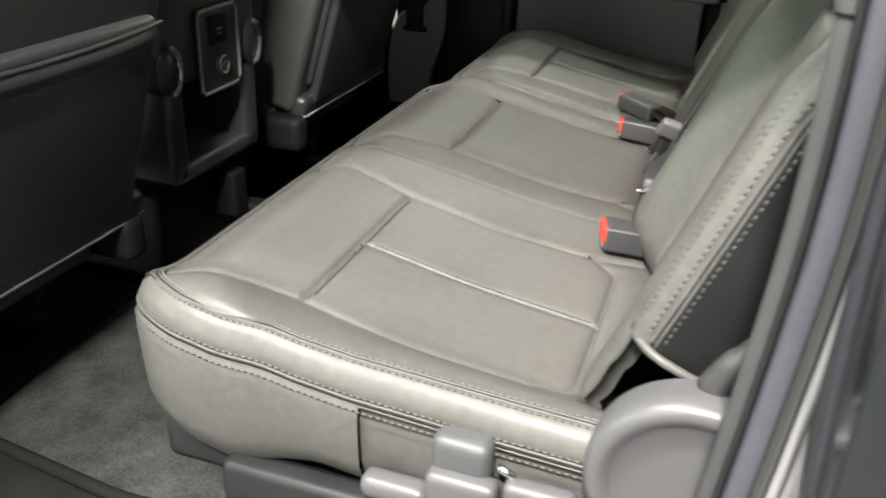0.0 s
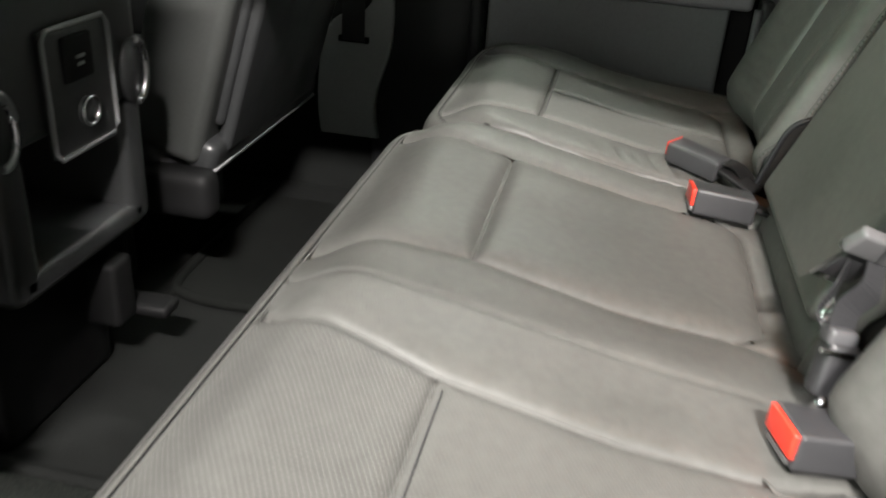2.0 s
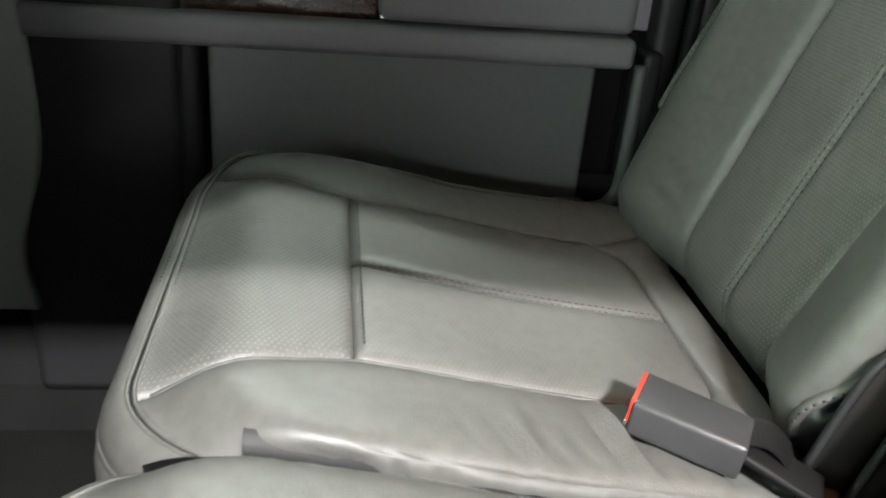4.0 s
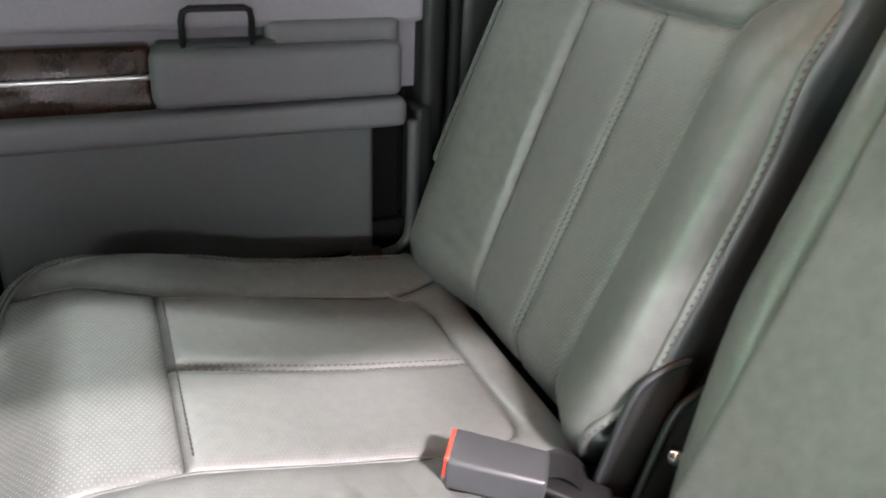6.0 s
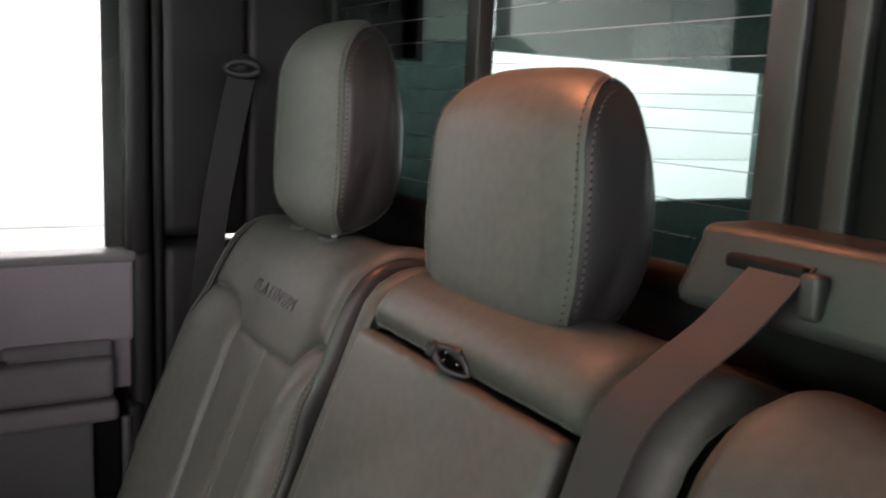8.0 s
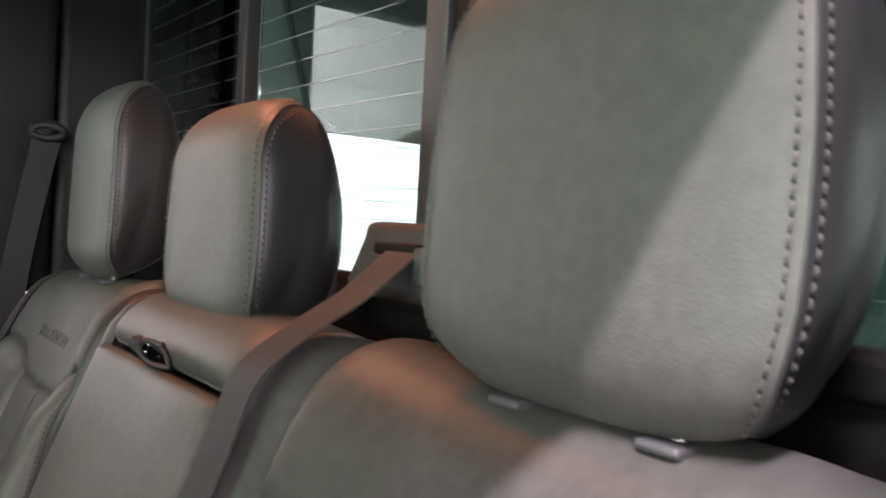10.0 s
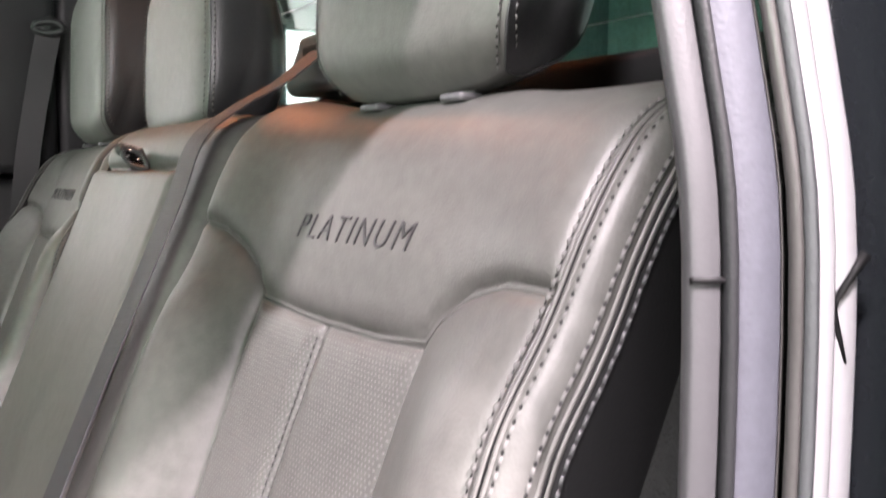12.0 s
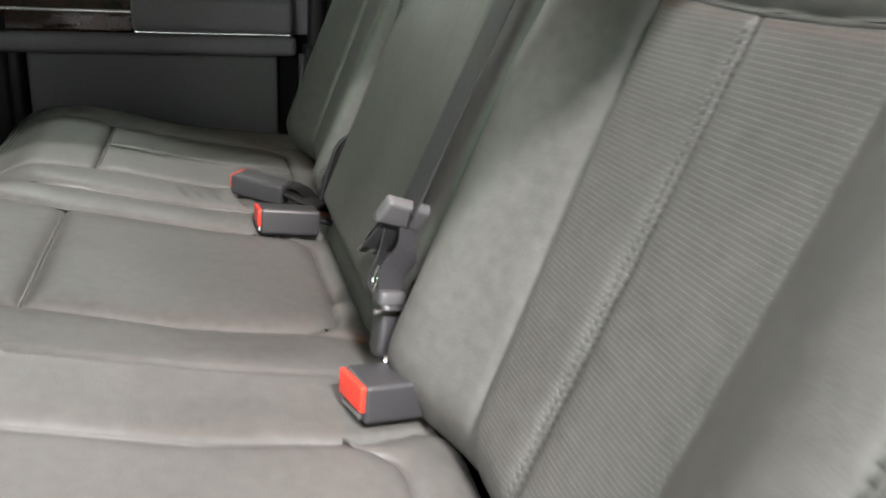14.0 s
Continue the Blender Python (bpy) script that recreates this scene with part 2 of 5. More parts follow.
def tube_bm(points, r, n=8, closed=False):
    """A round bar along a line of points."""
    pts = [Vector(p) for p in points]
    bm = bmesh.new()
    rings = []
    up = Vector((0.13, 0.21, 0.97))
    m = len(pts)
    for i, p in enumerate(pts):
        a = pts[(i - 1) % m] if (closed or i > 0) else pts[i]
        b = pts[(i + 1) % m] if (closed or i < m - 1) else pts[i]
        t = (b - a).normalized()
        s = t.cross(up)
        s = s.normalized() if s.length > 1e-5 else t.orthogonal().normalized()
        w = s.cross(t).normalized()
        rr = r[i] if isinstance(r, (list, tuple)) else r
        rings.append([bm.verts.new(p + (s * math.cos(k * 2 * math.pi / n) + w * math.sin(k * 2 * math.pi / n)) * rr) for k in range(n)])
    for i in range(m if closed else m - 1):
        A, B = rings[i], rings[(i + 1) % m]
        for k in range(n):
            bm.faces.new((A[k], A[(k + 1) % n], B[(k + 1) % n], B[k]))
    if not closed:
        bm.faces.new(rings[0])
        bm.faces.new(rings[-1])
    return bm


def smooth_line(points, n):
    """Catmull-Rom through the points, n steps a span."""
    p = [np.array(q, float) for q in points]
    p = [2 * p[0] - p[1]] + p + [2 * p[-1] - p[-2]]
    out = []
    for i in range(1, len(p) - 2):
        for k in range(n):
            t = k / n
            a, b, c, d = p[i - 1 : i + 3]
            out.append(0.5 * (2 * b + (c - a) * t + (2 * a - 5 * b + 4 * c - d) * t * t + (3 * b - a - 3 * c + d) * t**3))
    out.append(p[-2])
    return out


def sweep(name, line, profile, mat, parent=None, label="", closed_profile=True, side=(1, 0, 0), smooth=True):
    """A profile of (across, out) pairs swept along a line; across lies along side."""
    line = [Vector(q) for q in line]
    sd = Vector(side).normalized()
    verts, faces = [], []
    k = len(profile)
    for i, p in enumerate(line):
        t = (line[min(i + 1, len(line) - 1)] - line[max(i - 1, 0)]).normalized()
        s = (sd - t * sd.dot(t)).normalized()
        w = t.cross(s).normalized()
        verts += [p + s * a + w * o for a, o in profile]
    for i in range(len(line) - 1):
        for j in range(k if closed_profile else k - 1):
            a, b = i * k + j, i * k + (j + 1) % k
            faces.append((a, b, b + k, a + k))
    if closed_profile:
        faces.append(tuple(range(k))[::-1])
        faces.append(tuple(range((len(line) - 1) * k, len(line) * k)))
    return obj(name, verts, faces, mat, parent, label, smooth)


def lerp(a, b, t):
    return a + (b - a) * t


def interp(x, xs, ys):
    return float(np.interp(x, xs, ys))


def smoothstep(a, b, x):
    t = min(1.0, max(0.0, (x - a) / (b - a)))
    return t * t * (3 - 2 * t)


def panel(name, f, surf, mat, parent, na=28, nb=28, puff=0.006, r=0.02, sink=0.004, open_edges="", extra=None, label=""):
    """A leather panel: f(a, b) lays it out on the plan (metres), surf(u, v) gives place and normal there.
    Its rim sinks into the seam; edges named in open_edges (a0 a1 b0 b1) run on flat."""
    A = 0.5 - 0.5 * np.cos(np.pi * np.arange(na + 1) / na)
    B = 0.5 - 0.5 * np.cos(np.pi * np.arange(nb + 1) / nb)
    A = 0.65 * A + 0.35 * np.arange(na + 1) / na
    B = 0.65 * B + 0.35 * np.arange(nb + 1) / nb
    plan = np.array([[f(a, b) for a in A] for b in B], float)
    rim = []
    fine = np.linspace(0, 1, 90)
    if "a0" not in open_edges:
        rim += [f(0, t) for t in fine]
    if "a1" not in open_edges:
        rim += [f(1, t) for t in fine]
    if "b0" not in open_edges:
        rim += [f(t, 0) for t in fine]
    if "b1" not in open_edges:
        rim += [f(t, 1) for t in fine]
    flat = plan.reshape(-1, 2)
    if rim:
        rim = np.array(rim)
        d = np.sqrt(((flat[:, None] - rim[None]) ** 2).sum(-1)).min(1)
    else:
        d = np.full(len(flat), 1.0)
    k = np.clip(d / r, 0, 1)
    lift = puff * np.sqrt(1 - (1 - k) ** 2) - sink * np.clip(1 - d / (0.35 * r), 0, 1) ** 2
    verts = []
    for (u, v), h in zip(flat, lift):
        p, n = surf(u, v)
        if extra:
            h += extra(u, v)
        verts.append(p + n * h)
    faces = []
    w = na + 1
    for j in range(nb):
        for i in range(na):
            a = j * w + i
            faces.append((a, a + 1, a + 1 + w, a + w))
    # turn the faces to the outside
    p, n = surf(*plan[nb // 2, na // 2])
    a = (nb // 2) * w + na // 2
    nf = Vector(verts[a + 1] - verts[a]).cross(Vector(verts[a + w] - verts[a]))
    if nf.dot(Vector(n)) < 0:
        faces = [q[::-1] for q in faces]
    # a skirt that goes down into the seam
    loop = [(0, i) for i in range(w)] + [(j, na) for j in range(1, nb + 1)] + [(nb, i) for i in range(na - 1, -1, -1)] + [(j, 0) for j in range(nb - 1, 0, -1)]
    base = len(verts)
    for j, i in loop:
        q, n = surf(*plan[j, i])
        verts.append(verts[j * w + i] - n * 0.012)
    uvs = list(flat) + [plan[j, i] for j, i in loop]
    m = len(loop)
    for k2 in range(m):
        j, i = loop[k2]
        j2, i2 = loop[(k2 + 1) % m]
        faces.append((j * w + i, base + k2, base + (k2 + 1) % m, j2 * w + i2))
    return obj(name, verts, faces, mat, parent, label, True, uvs)


def stitches(name, line, normals, parent, pitch=0.0047, length=0.0032, r=0.0008, mat=None, lift=0.0005):
    """A row of thread stitches on a line over a surface, with needle pits between them, joined into one part."""
    line = np.array(line, float)
    nor = np.array(normals, float)
    seg = np.linalg.norm(np.diff(line, axis=0), axis=1)
    s = np.r_[0, np.cumsum(seg)]
    verts, faces, pits = [], [], []
    rnd = random.Random(7)

    def at(q):
        return np.array([np.interp(q, s, line[:, k]) for k in range(3)])

    for c in np.arange(pitch, s[-1] - pitch, pitch):
        half = length / 2 * rnd.uniform(0.88, 1.1)
        a, b = at(c - half), at(c + half)
        n = np.array([np.interp(c, s, nor[:, k]) for k in range(3)])
        n /= np.linalg.norm(n)
        t = b - a
        t /= np.linalg.norm(t) + 1e-9
        w = np.cross(n, t)
        jig = w * rnd.uniform(-0.0002, 0.0002)
        m = (a + b) / 2 + jig + n * (lift + r * 1.1)
        a, b = a + jig + n * (lift - 0.0004), b + jig + n * (lift - 0.0004)
        k = len(verts)
        verts += [a + w * r, a - w * r, b + w * r, b - w * r, m + w * r * 0.8, m - w * r * 0.8]
        faces += [(k, k + 4, k + 5, k + 1), (k + 4, k + 2, k + 3, k + 5), (k, k + 2, k + 4), (k + 1, k + 5, k + 3)]
        p = at(c + pitch / 2) + n * lift * 0.7
        k = len(verts)
        e = pitch - length
        verts += [p - t * e * 0.75, p + w * r * 1.1, p + t * e * 0.75, p - w * r * 1.1]
        pits.append(len(faces))
        faces.append((k, k + 1, k + 2, k + 3))
    if not verts:
        return None
    ob = obj(name, verts, faces, mat or thread, parent, "", True)
    ob.data.materials.append(rubber)
    for i in pits:
        ob.data.polygons[i].material_index = 1
    ob["kind"] = "stuff"
    return ob


# ---------------------------------------------------------------- rear seat: cushions
FLOOR = 0.19
CUSH_FAR = (1.389, 0.897)  # the far cushion mirrors the near one, a little narrower: y' = a - b y
BACK_FAR = (1.4346, 0.962)  # and so does the far backrest
CUSH_X = [0.02, 0.10, 0.15, 0.27, 0.40, 0.53, 0.585, 0.62]
CUSH_Z = [0.552, 0.566, 0.563, 0.541, 0.513, 0.494, 0.486, 0.458]


EDGE_X = [0.10, 0.17, 0.216, 0.263, 0.31, 0.365, 0.42, 0.50, 0.567, 0.62]
EDGE_NEAR = [0.578, 0.584, 0.580, 0.567, 0.556, 0.549, 0.546, 0.541, 0.538, 0.535]
EDGE_FAR = [0.568, 0.572, 0.566, 0.553, 0.539, 0.526, 0.518, 0.510, 0.504, 0.500]
SHAPE = {"front": 0.114, "end": 0.930, "round": 0.055, "edge": EDGE_NEAR}  # front edge, inner end and its corner


def front_x(y):
    """The front seam of a cushion: straight, with a round corner at either end."""
    f, e, r = SHAPE["front"], SHAPE["end"], SHAPE["round"]
    if y > e - r:
        return f + r - math.sqrt(max(0.0, r * r - (min(y, e) - e + r) ** 2))
    if y >= 0.132:
        return f
    k = max(0.0, 0.11**2 - (0.132 - max(y, 0.022)) ** 2)
    return f + 0.11 - math.sqrt(k)


def cush_z(x, y):
    z = 0.25 * (interp(x - 0.03, CUSH_X, CUSH_Z) + 2 * interp(x, CUSH_X, CUSH_Z) + interp(x + 0.03, CUSH_X, CUSH_Z))
    edge = interp(x, EDGE_X, SHAPE["edge"])
    out = smoothstep(0.125, 0.030, y) * (edge - z)
    d = x - front_x(y)
    roll = lerp(0.030, 0.012, smoothstep(0.15, 0.05, y)) * (1 - smoothstep(0.0, 0.085, d)) ** 1.6
    return z + out - roll - 0.055 * smoothstep(0.578, 0.602, x)


def cush_surf(x, y):
    e = 0.004
    z = cush_z(x, y)
    n = np.array([-(cush_z(x + e, y) - cush_z(x - e, y)) / (2 * e), -(cush_z(x, y + e) - cush_z(x, y - e)) / (2 * e), 1.0])
    return np.array([x, y, z]), n / np.linalg.norm(n)


def to_far(y, ab):
    return ab[0] - ab[1] * y


def from_far(y, ab):
    return (ab[0] - y) / ab[1]


def mirrored(surf):
    def s(x, y):
        p, n = surf(x, from_far(y, CUSH_FAR))
        return np.array([p[0], y, p[2]]), np.array([n[0], -n[1], n[2]])
    return s


SEAM_X = 0.267


def pad_outer(x):
    return interp(x, [0.10, 0.15, 0.267, 0.38, 0.505, 0.62], [0.062, 0.084, 0.105, 0.096, 0.100, 0.040])


def pad_inner(x):
    return interp(x, [0.10, 0.15, 0.267, 0.40, 0.505, 0.62], [0.446, 0.428, 0.395, 0.392, 0.397, 0.440])


def pad_rear(y, y0=0.100, y1=0.397, x=0.536, r=0.045):
    d = min(y - y0, y1 - y)
    if d >= r:
        return x
    return x - r + math.sqrt(max(0.0, r * r - (r - max(d, 0)) ** 2))


MID0, MID1, MID_END = 0.580, 0.848, 0.930


def mid_front(x, k):
    return interp(x, [0.10, 0.15, 0.257], [0.545, 0.560, MID0]) if k == 0 else interp(x, [0.10, 0.15, 0.257], [0.880, 0.868, MID1])


def mid_side(x, k):
    xs = [0.10, 0.15, 0.257, 0.40, 0.505, 0.62]
    return interp(x, xs, [0.545, 0.560, MID0, 0.574, 0.582, 0.545]) if k == 0 else interp(x, xs, [0.880, 0.868, MID1, 0.850, 0.846, 0.880])


def side_cushion(parent, far=False, inner_edge=0.494):
    """The leather panels of an outer seat, laid out for the near seat and mirrored for the far one."""
    surf = mirrored(cush_surf) if far else cush_surf
    m = (lambda x, y: (x, to_far(y, CUSH_FAR))) if far else (lambda x, y: (x, y))
    def wr(u, v):
        return -0.0022 * math.exp(-(((v - 0.4955) / 0.0022) ** 2)) + 0.0006 * math.sin(u * 41) * math.sin(v * 70)
    if far:
        def wr(u, v):
            w = smoothstep(0.30, 0.38, u) * smoothstep(0.56, 0.48, u) * math.exp(-(((v - 0.99) / 0.03) ** 2))
            return 0.0085 * w * math.sin(u * 270 + v * 60) * (0.6 + 0.4 * math.sin(u * 90))

    def front(a, b):
        x = lerp(SHAPE["front"] + 0.001, SEAM_X, b)
        x = lerp(0.001 + front_x(lerp(pad_outer(x), pad_inner(x), a)), SEAM_X, b)
        return m(x, lerp(pad_outer(x), pad_inner(x), a))

    def half(y0, y1):
        def f(a, b):
            s0, s1 = y0, y1
            x = lerp(SEAM_X, 0.536, b)
            ya = pad_outer(min(x, 0.505)) if y0 is None else y0
            yb = pad_inner(min(x, 0.505)) if y1 is None else y1
            y = lerp(ya, yb, a)
            x = lerp(SEAM_X, pad_rear(y), b)
            return m(x, y)
        return f

    def outer(a, b):
        y = lerp(0.0226, 0.10, a)
        x = lerp(front_x(y), 0.615, b)
        return m(x, lerp(0.0226, pad_outer(x), a))

    def inner(a, b):
        x0 = front_x(lerp(pad_inner(0.12), inner_edge, a)) + 0.001
        x = lerp(x0, 0.615, b)
        return m(x, lerp(pad_inner(x), inner_edge if far else mid_side(x, 0), a))

    def rear(a, b):
        y = lerp(0.085, 0.412, a)
        x = lerp(pad_rear(min(max(y, 0.1), 0.397)), 0.615, b)
        return m(x, lerp(pad_outer(x) if x > 0.505 else y, pad_inner(x) if x > 0.505 else y, a))

    panel("front_pad", front, surf, leather_hole, parent, 34, 28, 0.006, 0.018, sink=0.003, open_edges="b0", label="perforated leather front pad")
    panel("seat_pad_outer", half(None, 0.247), surf, leather_fine, parent, 26, 34, 0.006, 0.018, sink=0.003, label="perforated leather pad")
    panel("seat_pad_inner", half(0.249, None), surf, leather_fine, parent, 26, 34, 0.006, 0.018, sink=0.003, label="perforated leather pad")
    panel("outer_bolster", outer, surf, leather, parent, 18, 52, 0.006, 0.03, open_edges="a0 b0")
    panel("inner_bolster", inner, surf, leather, parent, 26 if far else 60, 60, 0.007, 0.03, open_edges="b0", extra=wr)
    panel("rear_strip", rear, surf, leather, parent, 30, 10, 0.006, 0.02)

    # thread: along the seam between the halves, and along the rims of the pads
    def row(fn, n, h):
        pts, nor = [], []
        for t in np.linspace(0, 1, n):
            p, q = surf(*m(*fn(t)))
            pts.append(p + q * h)
            nor.append(q)
        return pts, nor

    for off in (-0.0045, 0.0045):
        stitches("stitching", *row(lambda t: (lerp(SEAM_X + 0.008, 0.530, t), 0.248 + off), 40, 0.0035), parent, 0.006)
    stitches("stitching", *row(lambda t: (SEAM_X + 0.006, lerp(0.115, 0.385, t)), 30, 0.005), parent, 0.006, mat=leather_dark)
    # piping along the rims of the pads
    for fn in (lambda t: (lerp(SHAPE["front"] + 0.03, 0.52, t), pad_outer(lerp(SHAPE["front"] + 0.03, 0.50, t)) - 0.001), lambda t: (lerp(SHAPE["front"] + 0.012, 0.52, t), pad_inner(lerp(SHAPE["front"] + 0.012, 0.50, t)) + 0.001)):
        pts, _ = row(fn, 60, 0.0005)
        part("piping", tube_bm(pts, 0.0016, 6), leather, parent)


def rim_line(far=False):
    """The upper edge of the near cushion's bands: from the rear along the side, round the corner and along the front."""
    pts = [(x, 0.022) for x in np.linspace(0.60, 0.22, 30)]
    for t in np.linspace(0, math.pi / 2, 18)[1:]:
        pts.append((0.21 - 0.11 * math.sin(t), 0.132 - 0.11 * math.cos(t)))
    return pts


def cushion_sides(parent, y_end, far=False):
    """Two stitched bands and the lower panel round a cushion."""
    f, e, r = SHAPE["front"], SHAPE["end"], SHAPE["round"]
    pts = [(x + (f - 0.1 if x < 0.28 else (f - 0.1) * max(0.0, (0.60 - x) / 0.32)), y) for x, y in rim_line()] + [(f, y) for y in np.linspace(0.15, e - r, 24)]
    pts += [(f + r - r * math.cos(t), e - r + r * math.sin(t)) for t in np.linspace(0, math.pi / 2, 10)[1:]]
    # outward direction at each point, in plan
    P = np.array(pts)
    T = np.gradient(P, axis=0)
    T /= np.linalg.norm(T, axis=1)[:, None]
    O = np.stack([-T[:, 1], T[:, 0]], 1)
    mid = np.array([0.35, e / 2])
    O = np.where((((P - mid) * O).sum(1) < 0)[:, None], -O, O)
    s = np.r_[0, np.cumsum(np.linalg.norm(np.diff(P, axis=0), axis=1))]

    def top(i):
        return cush_z(max(P[i, 0], front_x(P[i, 1]) + 0.001), P[i, 1])

    Zt = np.array([top(i) for i in range(len(P))])
    # rows: (outwards, down) from the seam
    band = [(-0.0010, -0.0050), (0.0012, -0.0055), (0.0035, -0.0058), (0.008, -0.0045), (0.0145, 0.002), (0.019, 0.011), (0.0205, 0.018), (0.019, 0.0235)]
    lower = [(0.0180, 0.0245), (0.021, 0.027), (0.0235, 0.040), (0.022, 0.085), (0.020, 0.115), (0.012, 0.140), (-0.006, 0.156), (-0.03, 0.160)]

    def strip(name, rows, sel, label=""):
        verts, faces, uvs = [], [], []
        for i in sel:
            fr = smoothstep(0.34, 0.24, P[i, 0])
            for o, d in rows:
                d2 = d if d < 0.05 else d * lerp(0.78, 1.0, fr)
                q = P[i] + O[i] * o
                y = q[1]
                verts.append((q[0], to_far(y, CUSH_FAR) if far else y, Zt[i] - d2))
                uvs.append((s[i], d))
        k = len(rows)
        for i in range(len(sel) - 1):
            for j in range(k - 1):
                a = i * k + j
                fc = (a, a + 1, a + 1 + k, a + k)
                faces.append(fc if not far else fc[::-1])
        return obj(name, verts, faces, leather, parent, label, True, uvs)

    n = len(P)
    strip("edge_band", band, range(n))
    j = int(np.argmin(abs(P[:, 0] - 0.372) + (P[:, 1] > 0.05)))
    strip("lower_panel_rear", [(o - 0.005 if d > 0.026 else o, d) for o, d in lower], range(0, j + 1), "smooth leather side panel")
    strip("lower_panel_front", [(o + 0.001, d) for o, d in lower], range(j, n), "smooth leather side and front panel")

    def rim_run(o, d, last=n):
        run = [(P[i, 0] + O[i, 0] * o, P[i, 1] + O[i, 1] * o, Zt[i] - d) for i in range(last)]
        return [(x, to_far(y, CUSH_FAR), z) if far else (x, y, z) for x, y, z in run]

    for o, d in ((-0.0018, -0.0058), (0.0024, -0.0060), (0.0204, 0.0212), (0.0206, 0.0262)):
        part("seam_lip", tube_bm(rim_run(o, d), 0.0014, 6), leather, parent)
    for o, d in ((0.0003, -0.0058), (0.0208, 0.0237)):
        part("seam", tube_bm(rim_run(o, d), 0.0011, 5), rubber, parent)
    for o, d in ((-0.0052, -0.0062), (0.0062, -0.0054), (0.0203, 0.0178), (0.0232, 0.0305)):
        sg = -1 if far else 1
        nor = [np.array([O[i, 0], sg * O[i, 1], 0.9 if d < 0.01 else 0.1]) for i in range(n)]
        stitches("stitching", rim_run(o, d, 60), nor[:60], parent, 0.0064, 0.0045, 0.0009)


wide = thing("rear_seat_cushion", "wide grey leather rear seat cushion with perforated pads, two places", "car seat", "rear seat cushions")
narrow = thing("rear_seat_cushion", "narrow grey leather rear seat cushion, wrinkled beside the buckles", "car seat", "rear seat cushions")
side_cushion(wide)
cushion_sides(wide, 0.935)
SHAPE.update(front=0.134, end=0.494, round=0.075, edge=EDGE_FAR)
side_cushion(narrow, True)
cushion_sides(narrow, 0.494, True)
SHAPE.update(front=0.114, end=0.930, round=0.055, edge=EDGE_NEAR)

# middle place of the wide cushion


def mid_half(y0, y1):
    def f(a, b):
        x = lerp(0.257, 0.526, b)
        ya = mid_side(min(x, 0.5), 0) if y0 is None else y0
        yb = mid_side(min(x, 0.5), 1) if y1 is None else y1
        y = lerp(ya, yb, a)
        return lerp(0.257, pad_rear(y, MID0, MID1, 0.526, 0.04), b), y
    return f


def mid_rear(a, b):
    y = lerp(MID0 - 0.01, MID1 + 0.01, a)
    x = lerp(pad_rear(min(max(y, MID0), MID1), MID0, MID1, 0.526, 0.04), 0.615, b)
    return x, lerp(mid_side(x, 0) if x > 0.505 else y, mid_side(x, 1) if x > 0.505 else y, a)


panel("middle_front_pad", lambda a, b: ((lambda x: (x, lerp(mid_front(x, 0), mid_front(x, 1), a)))(lerp(SHAPE["front"] + 0.001, 0.257, b))), cush_surf, leather, wide, 30, 22, 0.007, 0.045, sink=0.002, open_edges="b0")
panel("middle_pad", mid_half(None, None), cush_surf, leather, wide, 34, 34, 0.010, 0.045,
      extra=lambda u, v: -0.0022 * math.exp(-(((v - 0.718) / 0.004) ** 2)))
panel("middle_bolster_far", lambda a, b: ((lambda x: (x, lerp(mid_side(x, 1), MID_END, a)))(lerp(0.002 + front_x(lerp(0.87, MID_END, a)), 0.615, b))), cush_surf, leather, wide, 14, 56, 0.009, 0.035, open_edges="b0",
      extra=lambda u, v: 0.0028 * smoothstep(0.40, 0.45, u) * smoothstep(0.56, 0.5, u) * math.sin(u * 300 + v * 90))
panel("middle_rear_strip", mid_rear, cush_surf, leather, wide, 26, 10, 0.006, 0.02)

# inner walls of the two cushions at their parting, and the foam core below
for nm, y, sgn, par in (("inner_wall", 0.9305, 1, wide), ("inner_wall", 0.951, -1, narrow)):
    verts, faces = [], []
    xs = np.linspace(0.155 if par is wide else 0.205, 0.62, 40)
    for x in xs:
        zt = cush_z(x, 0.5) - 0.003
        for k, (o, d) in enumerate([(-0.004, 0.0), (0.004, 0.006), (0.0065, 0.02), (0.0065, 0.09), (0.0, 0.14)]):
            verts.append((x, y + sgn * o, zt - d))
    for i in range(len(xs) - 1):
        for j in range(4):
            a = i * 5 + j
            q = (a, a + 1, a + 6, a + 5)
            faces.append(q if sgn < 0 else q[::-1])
    # near-black colour stands for the shade between the cushions
    obj(nm, verts, faces, leather_shaded, par)
    stitches("stitching", [(x, y + sgn * 0.0068, cush_z(x, 0.5) - 0.022) for x in np.linspace(0.21, 0.6, 40)], [(0, sgn, 0)] * 40, par, mat=leather_dark)
for par, ya, yb in ((wide, 0.03, 0.925), (narrow, 0.958, 1.36)):
    part("seat_pan", box_bm((0.44, yb - ya, 0.05), (0.37, (ya + yb) / 2, 0.405), 0.01), plastic_dark, par, "black seat pan under the cushion")
    for yy in (ya + 0.06, yb - 0.08):
        part("leg", box_bm((0.30, 0.035, 0.20), (0.40, yy, 0.285), 0.006), plastic_dark, par)
# crease on the outer bolster of the wide cushion, and the trim beside its hinge
crease = [cush_surf(lerp(0.285, 0.368, t), lerp(0.066, 0.026, t**1.6)) for t in np.linspace(0, 1, 14)]
part("crease_seam", tube_bm([p + n * 0.0048 for p, n in crease], 0.0014, 6), leather, wide)
